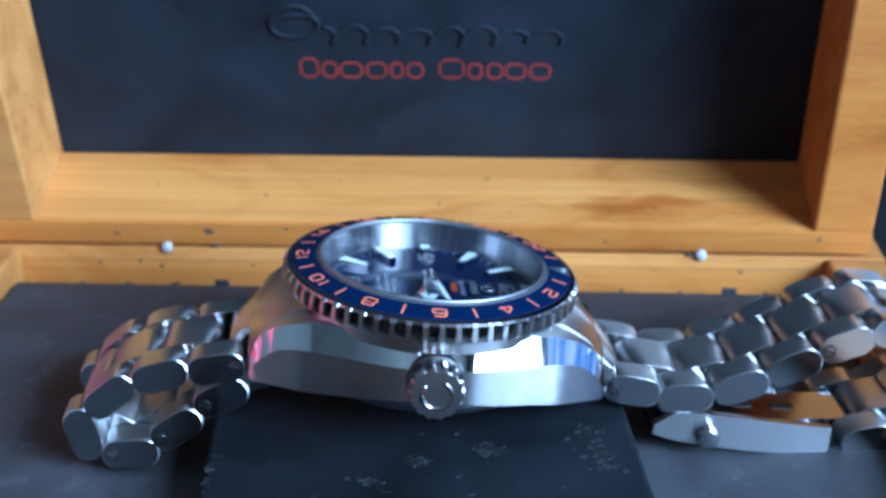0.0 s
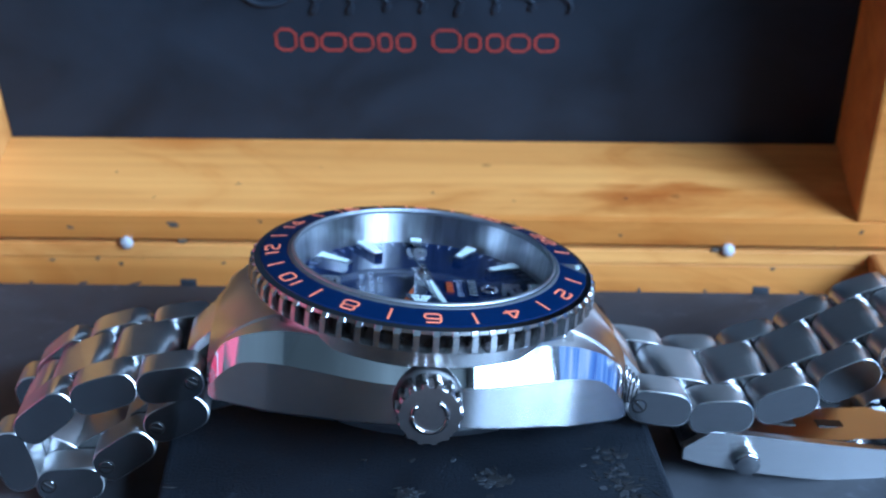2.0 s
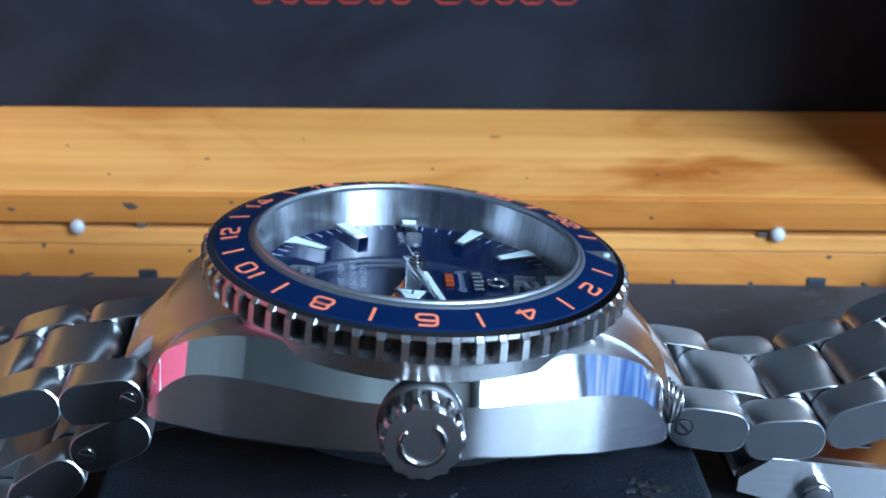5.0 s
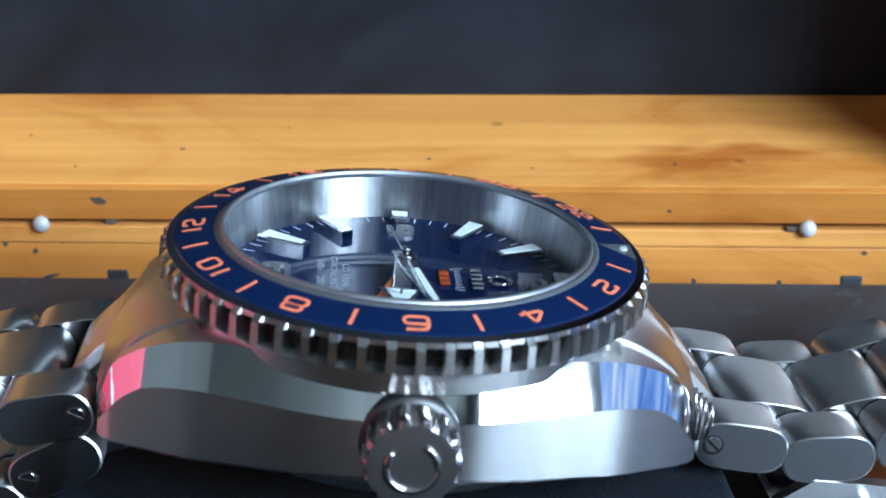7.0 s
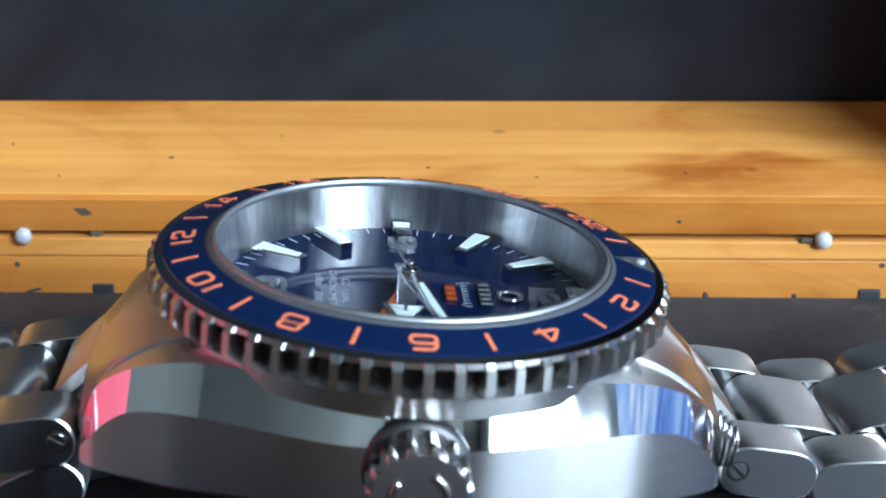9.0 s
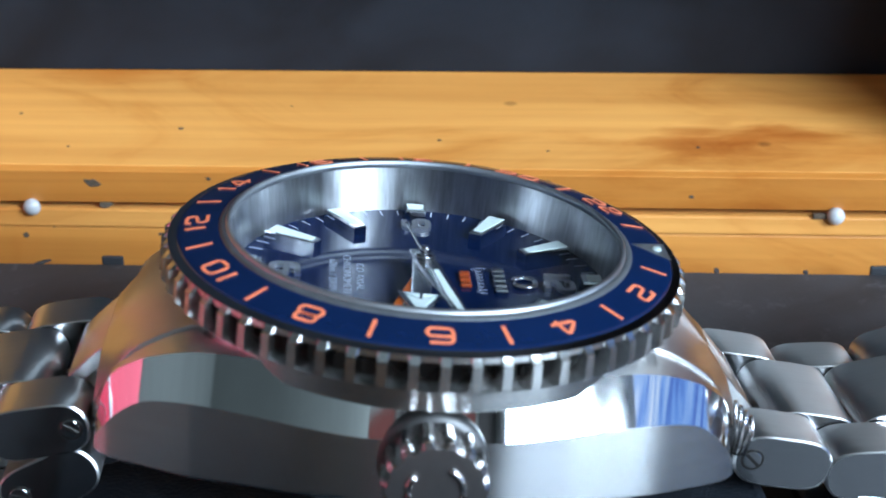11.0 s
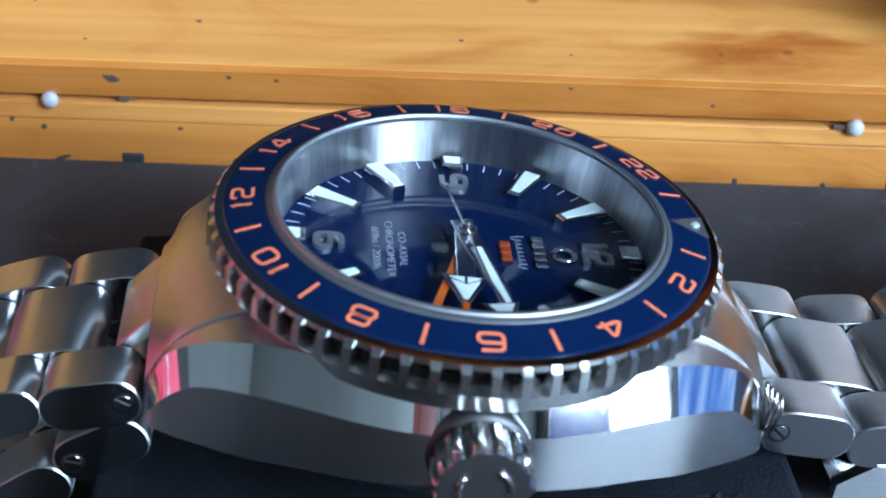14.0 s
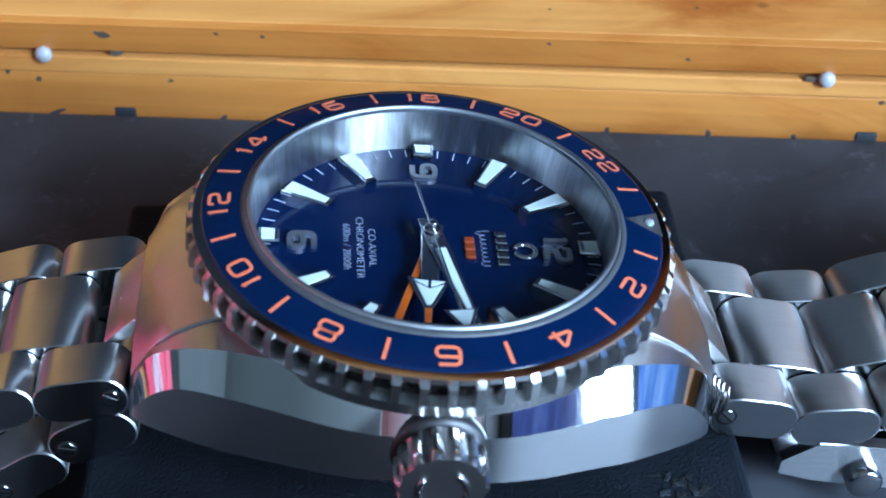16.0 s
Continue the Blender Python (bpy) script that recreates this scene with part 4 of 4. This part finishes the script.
def link_mesh(y0, y1, name, length=LINK_L, thick=LINK_T):
    n = 28

    def sec(y, k):
        out = []
        for i in range(n):
            a = 2 * math.pi * i / n
            c, q = math.cos(a), math.sin(a)
            u = math.copysign(abs(c) ** 0.8, c)
            v = math.copysign((1 - abs(u) ** 4.6) ** (1 / 1.9), q) if abs(u) < 1 else 0.0
            out.append((k * length / 2 * u, y, k * thick / 2 * v))
        return out

    bm = loft([sec(y0, 0.96), sec(y0 + 0.12, 1.0), sec(y1 - 0.12, 1.0), sec(y1, 0.96)])
    bmesh.ops.scale(bm, vec=(MM,) * 3, verts=bm.verts)
    me = bpy.data.meshes.new(name)
    bm.to_mesh(me)
    bm.free()
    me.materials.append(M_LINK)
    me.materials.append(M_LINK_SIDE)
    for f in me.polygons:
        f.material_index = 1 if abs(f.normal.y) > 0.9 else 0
    bm = bmesh.new()
    bm.from_mesh(me)
    for f in bm.faces:
        f.smooth = True
    for e in bm.edges:
        e.smooth = e.calc_face_angle(0) < radians(24)
    bm.to_mesh(me)
    bm.free()
    return me


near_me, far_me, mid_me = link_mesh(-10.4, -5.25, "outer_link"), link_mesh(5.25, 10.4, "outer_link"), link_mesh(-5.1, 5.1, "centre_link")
screw = cylinder(1.0, 0.3, Matrix.Translation((-2.7, -10.29, 0)) @ Matrix.Rotation(radians(90), 4, "X"), 20, 0.06)
bmesh.ops.scale(screw, vec=(MM,) * 3, verts=screw.verts)
screw_me = bpy.data.meshes.new("pin_screw")
screw.to_mesh(screw_me)
screw.free()
screw_me.materials.append(M_RECESS_SHADE)
head = cylinder(0.8, 0.3, Matrix.Translation((-2.7, -10.33, 0)) @ Matrix.Rotation(radians(90), 4, "X"), 20, 0.08)
bmesh.ops.scale(head, vec=(MM,) * 3, verts=head.verts)
head_me = bpy.data.meshes.new("screw_head")
head.to_mesh(head_me)
head.free()
head_me.materials.append(M_LINK_SIDE)
slot = turned(box(-0.72, 0.72, -10.53, -10.44, -0.15, 0.15, 0.04, 1), Matrix.Translation((-2.7, 0, 0)) @ Matrix.Rotation(radians(38), 4, "Y"))
bmesh.ops.scale(slot, vec=(MM,) * 3, verts=slot.verts)
slot_me = bpy.data.meshes.new("screw_slot")
slot.to_mesh(slot_me)
slot.free()
slot_me.materials.append(M_RECESS_SHADE)


def chain(points, screws=(), hidden=()):
    """Links at points (x, z): two outer ones at each, a centre one half a pitch on."""
    for i, (x, z) in enumerate(points):
        a, b = points[max(i - 1, 0)], points[min(i + 1, len(points) - 1)]
        ang = math.atan2(b[1] - a[1], b[0] - a[0])
        m = Matrix.Translation((x * MM, 0, z * MM)) @ Matrix.Rotation(-ang, 4, "Y")
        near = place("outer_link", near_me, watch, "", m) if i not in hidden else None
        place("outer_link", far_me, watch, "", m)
        if i in screws:
            place("pin_screw", screw_me, near)
            place("screw_head", head_me, near)
            place("screw_slot", slot_me, near)
        if i + 1 < len(points):
            c, d = points[i], points[i + 1]
            ang = math.atan2(d[1] - c[1], d[0] - c[0])
            m = Matrix.Translation(((c[0] + d[0]) / 2 * MM, 0, (c[1] + d[1]) / 2 * MM)) @ Matrix.Rotation(-ang, 4, "Y")
            place("centre_link", mid_me, watch, "", m)


LEFT = [(-30.5, -14.6), (-38.5, -16.3), (-45.6, -20.0), (-49.2, -26.2), (-42.4, -29.0), (-35.9, -24.6), (-29.6, -19.2)]
UNDER = [(-21.6, -16.6), (-13.5, -16.2), (-5.4, -16.2), (2.7, -16.2), (10.8, -16.2), (18.9, -16.8)]
RIGHT = [(30.5, -14.4), (38.6, -15.2), (46.7, -12.9), (54.2, -9.2), (61.4, -5.1), (69.0, -2.9), (76.0, -5.4), (79.0, -12.2), (74.6, -18.6), (67.6, -20.6)]
chain(LEFT + UNDER, (0, 4, 5, 6), tuple(range(7, 13)))
chain(RIGHT, (0, 4, 9))


def end_link(side):
    """The fixed link between the lugs: a full-width saddle and a tongue that meets the first centre link."""
    for name, y0, y1, x0, x1 in (("end_link", -10.2, 10.2, 17.5, 26.1), ("end_link_tongue", -5.05, 5.05, 26.12, 29.0)):
        secs = []
        for k in range(13):
            a = x0 + (x1 - x0) * k / 12 if k or x0 > 20 else 13.0
            z = end_link_z(a)
            low = min(z - 1.6, -8.5)
            e = 2.2 * max(0.0, (a - 22.5) / 3.6) ** 2.2 if x0 < 20 else 0.0
            secs.append([(side * a, y0, z - 0.1 - e), (side * a, y0 + 0.12, z - e), (side * a, y0 + 2.4, z - 0.35 * e), (side * a, y0 + 5.0, z), (side * a, y1 - 5.0, z), (side * a, y1 - 2.4, z - 0.35 * e), (side * a, y1 - 0.12, z - e), (side * a, y1, z - 0.1 - e), (side * a, y1, low - e), (side * a, y0, low - e)])
        ob = part(name, loft(secs), M_END, watch, "brushed steel end link")
        smooth_by_angle(ob, 30)


end_link(-1)
end_link(1)
# clasp lying open under the bracelet
CX = (34.4, 37.6, 43, 49.5, 56, 61.5)
CB = (-21.2, -22.0, -22.7, -23.2, -23.4, -23.3)
CT = (-19.6, -17.3, -17.5, -18.0, -18.4, -18.6)


def flange(y0, y1):
    return loft([[(x, y0, b), (x, y1, b), (x, y1, t), (x, y0, t)] for x, b, t in zip(CX, CB, CT)])


clasp = part("clasp", flange(-10.5, -9.2), M_BRUSH_X, watch, "brushed steel folding clasp")
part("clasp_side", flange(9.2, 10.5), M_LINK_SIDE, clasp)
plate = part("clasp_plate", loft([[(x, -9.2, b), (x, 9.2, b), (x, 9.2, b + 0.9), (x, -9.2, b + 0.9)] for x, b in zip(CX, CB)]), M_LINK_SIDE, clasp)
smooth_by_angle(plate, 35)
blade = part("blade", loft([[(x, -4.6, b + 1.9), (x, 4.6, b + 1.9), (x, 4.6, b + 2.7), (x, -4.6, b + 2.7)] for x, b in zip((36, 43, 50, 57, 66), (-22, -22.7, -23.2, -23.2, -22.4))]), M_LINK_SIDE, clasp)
smooth_by_angle(blade, 35)
# solid dark bars in place of the shade inside open slots
for x0, x1 in ((45.5, 52.0), (55.0, 61.5)):
    part("blade_slot", box(x0, x1, -1.1, 1.1, -20.85, -20.35, 0.2), M_RECESS_SHADE, clasp, "dark bar standing for a shaded slot in the blade")
part("button", cylinder(1.75, 2.6, Matrix.Translation((42.4, -11.2, -20.7)) @ Matrix.Rotation(radians(90), 4, "X"), 28, 0.5), M_LINK_SIDE, clasp, "round push button", True)
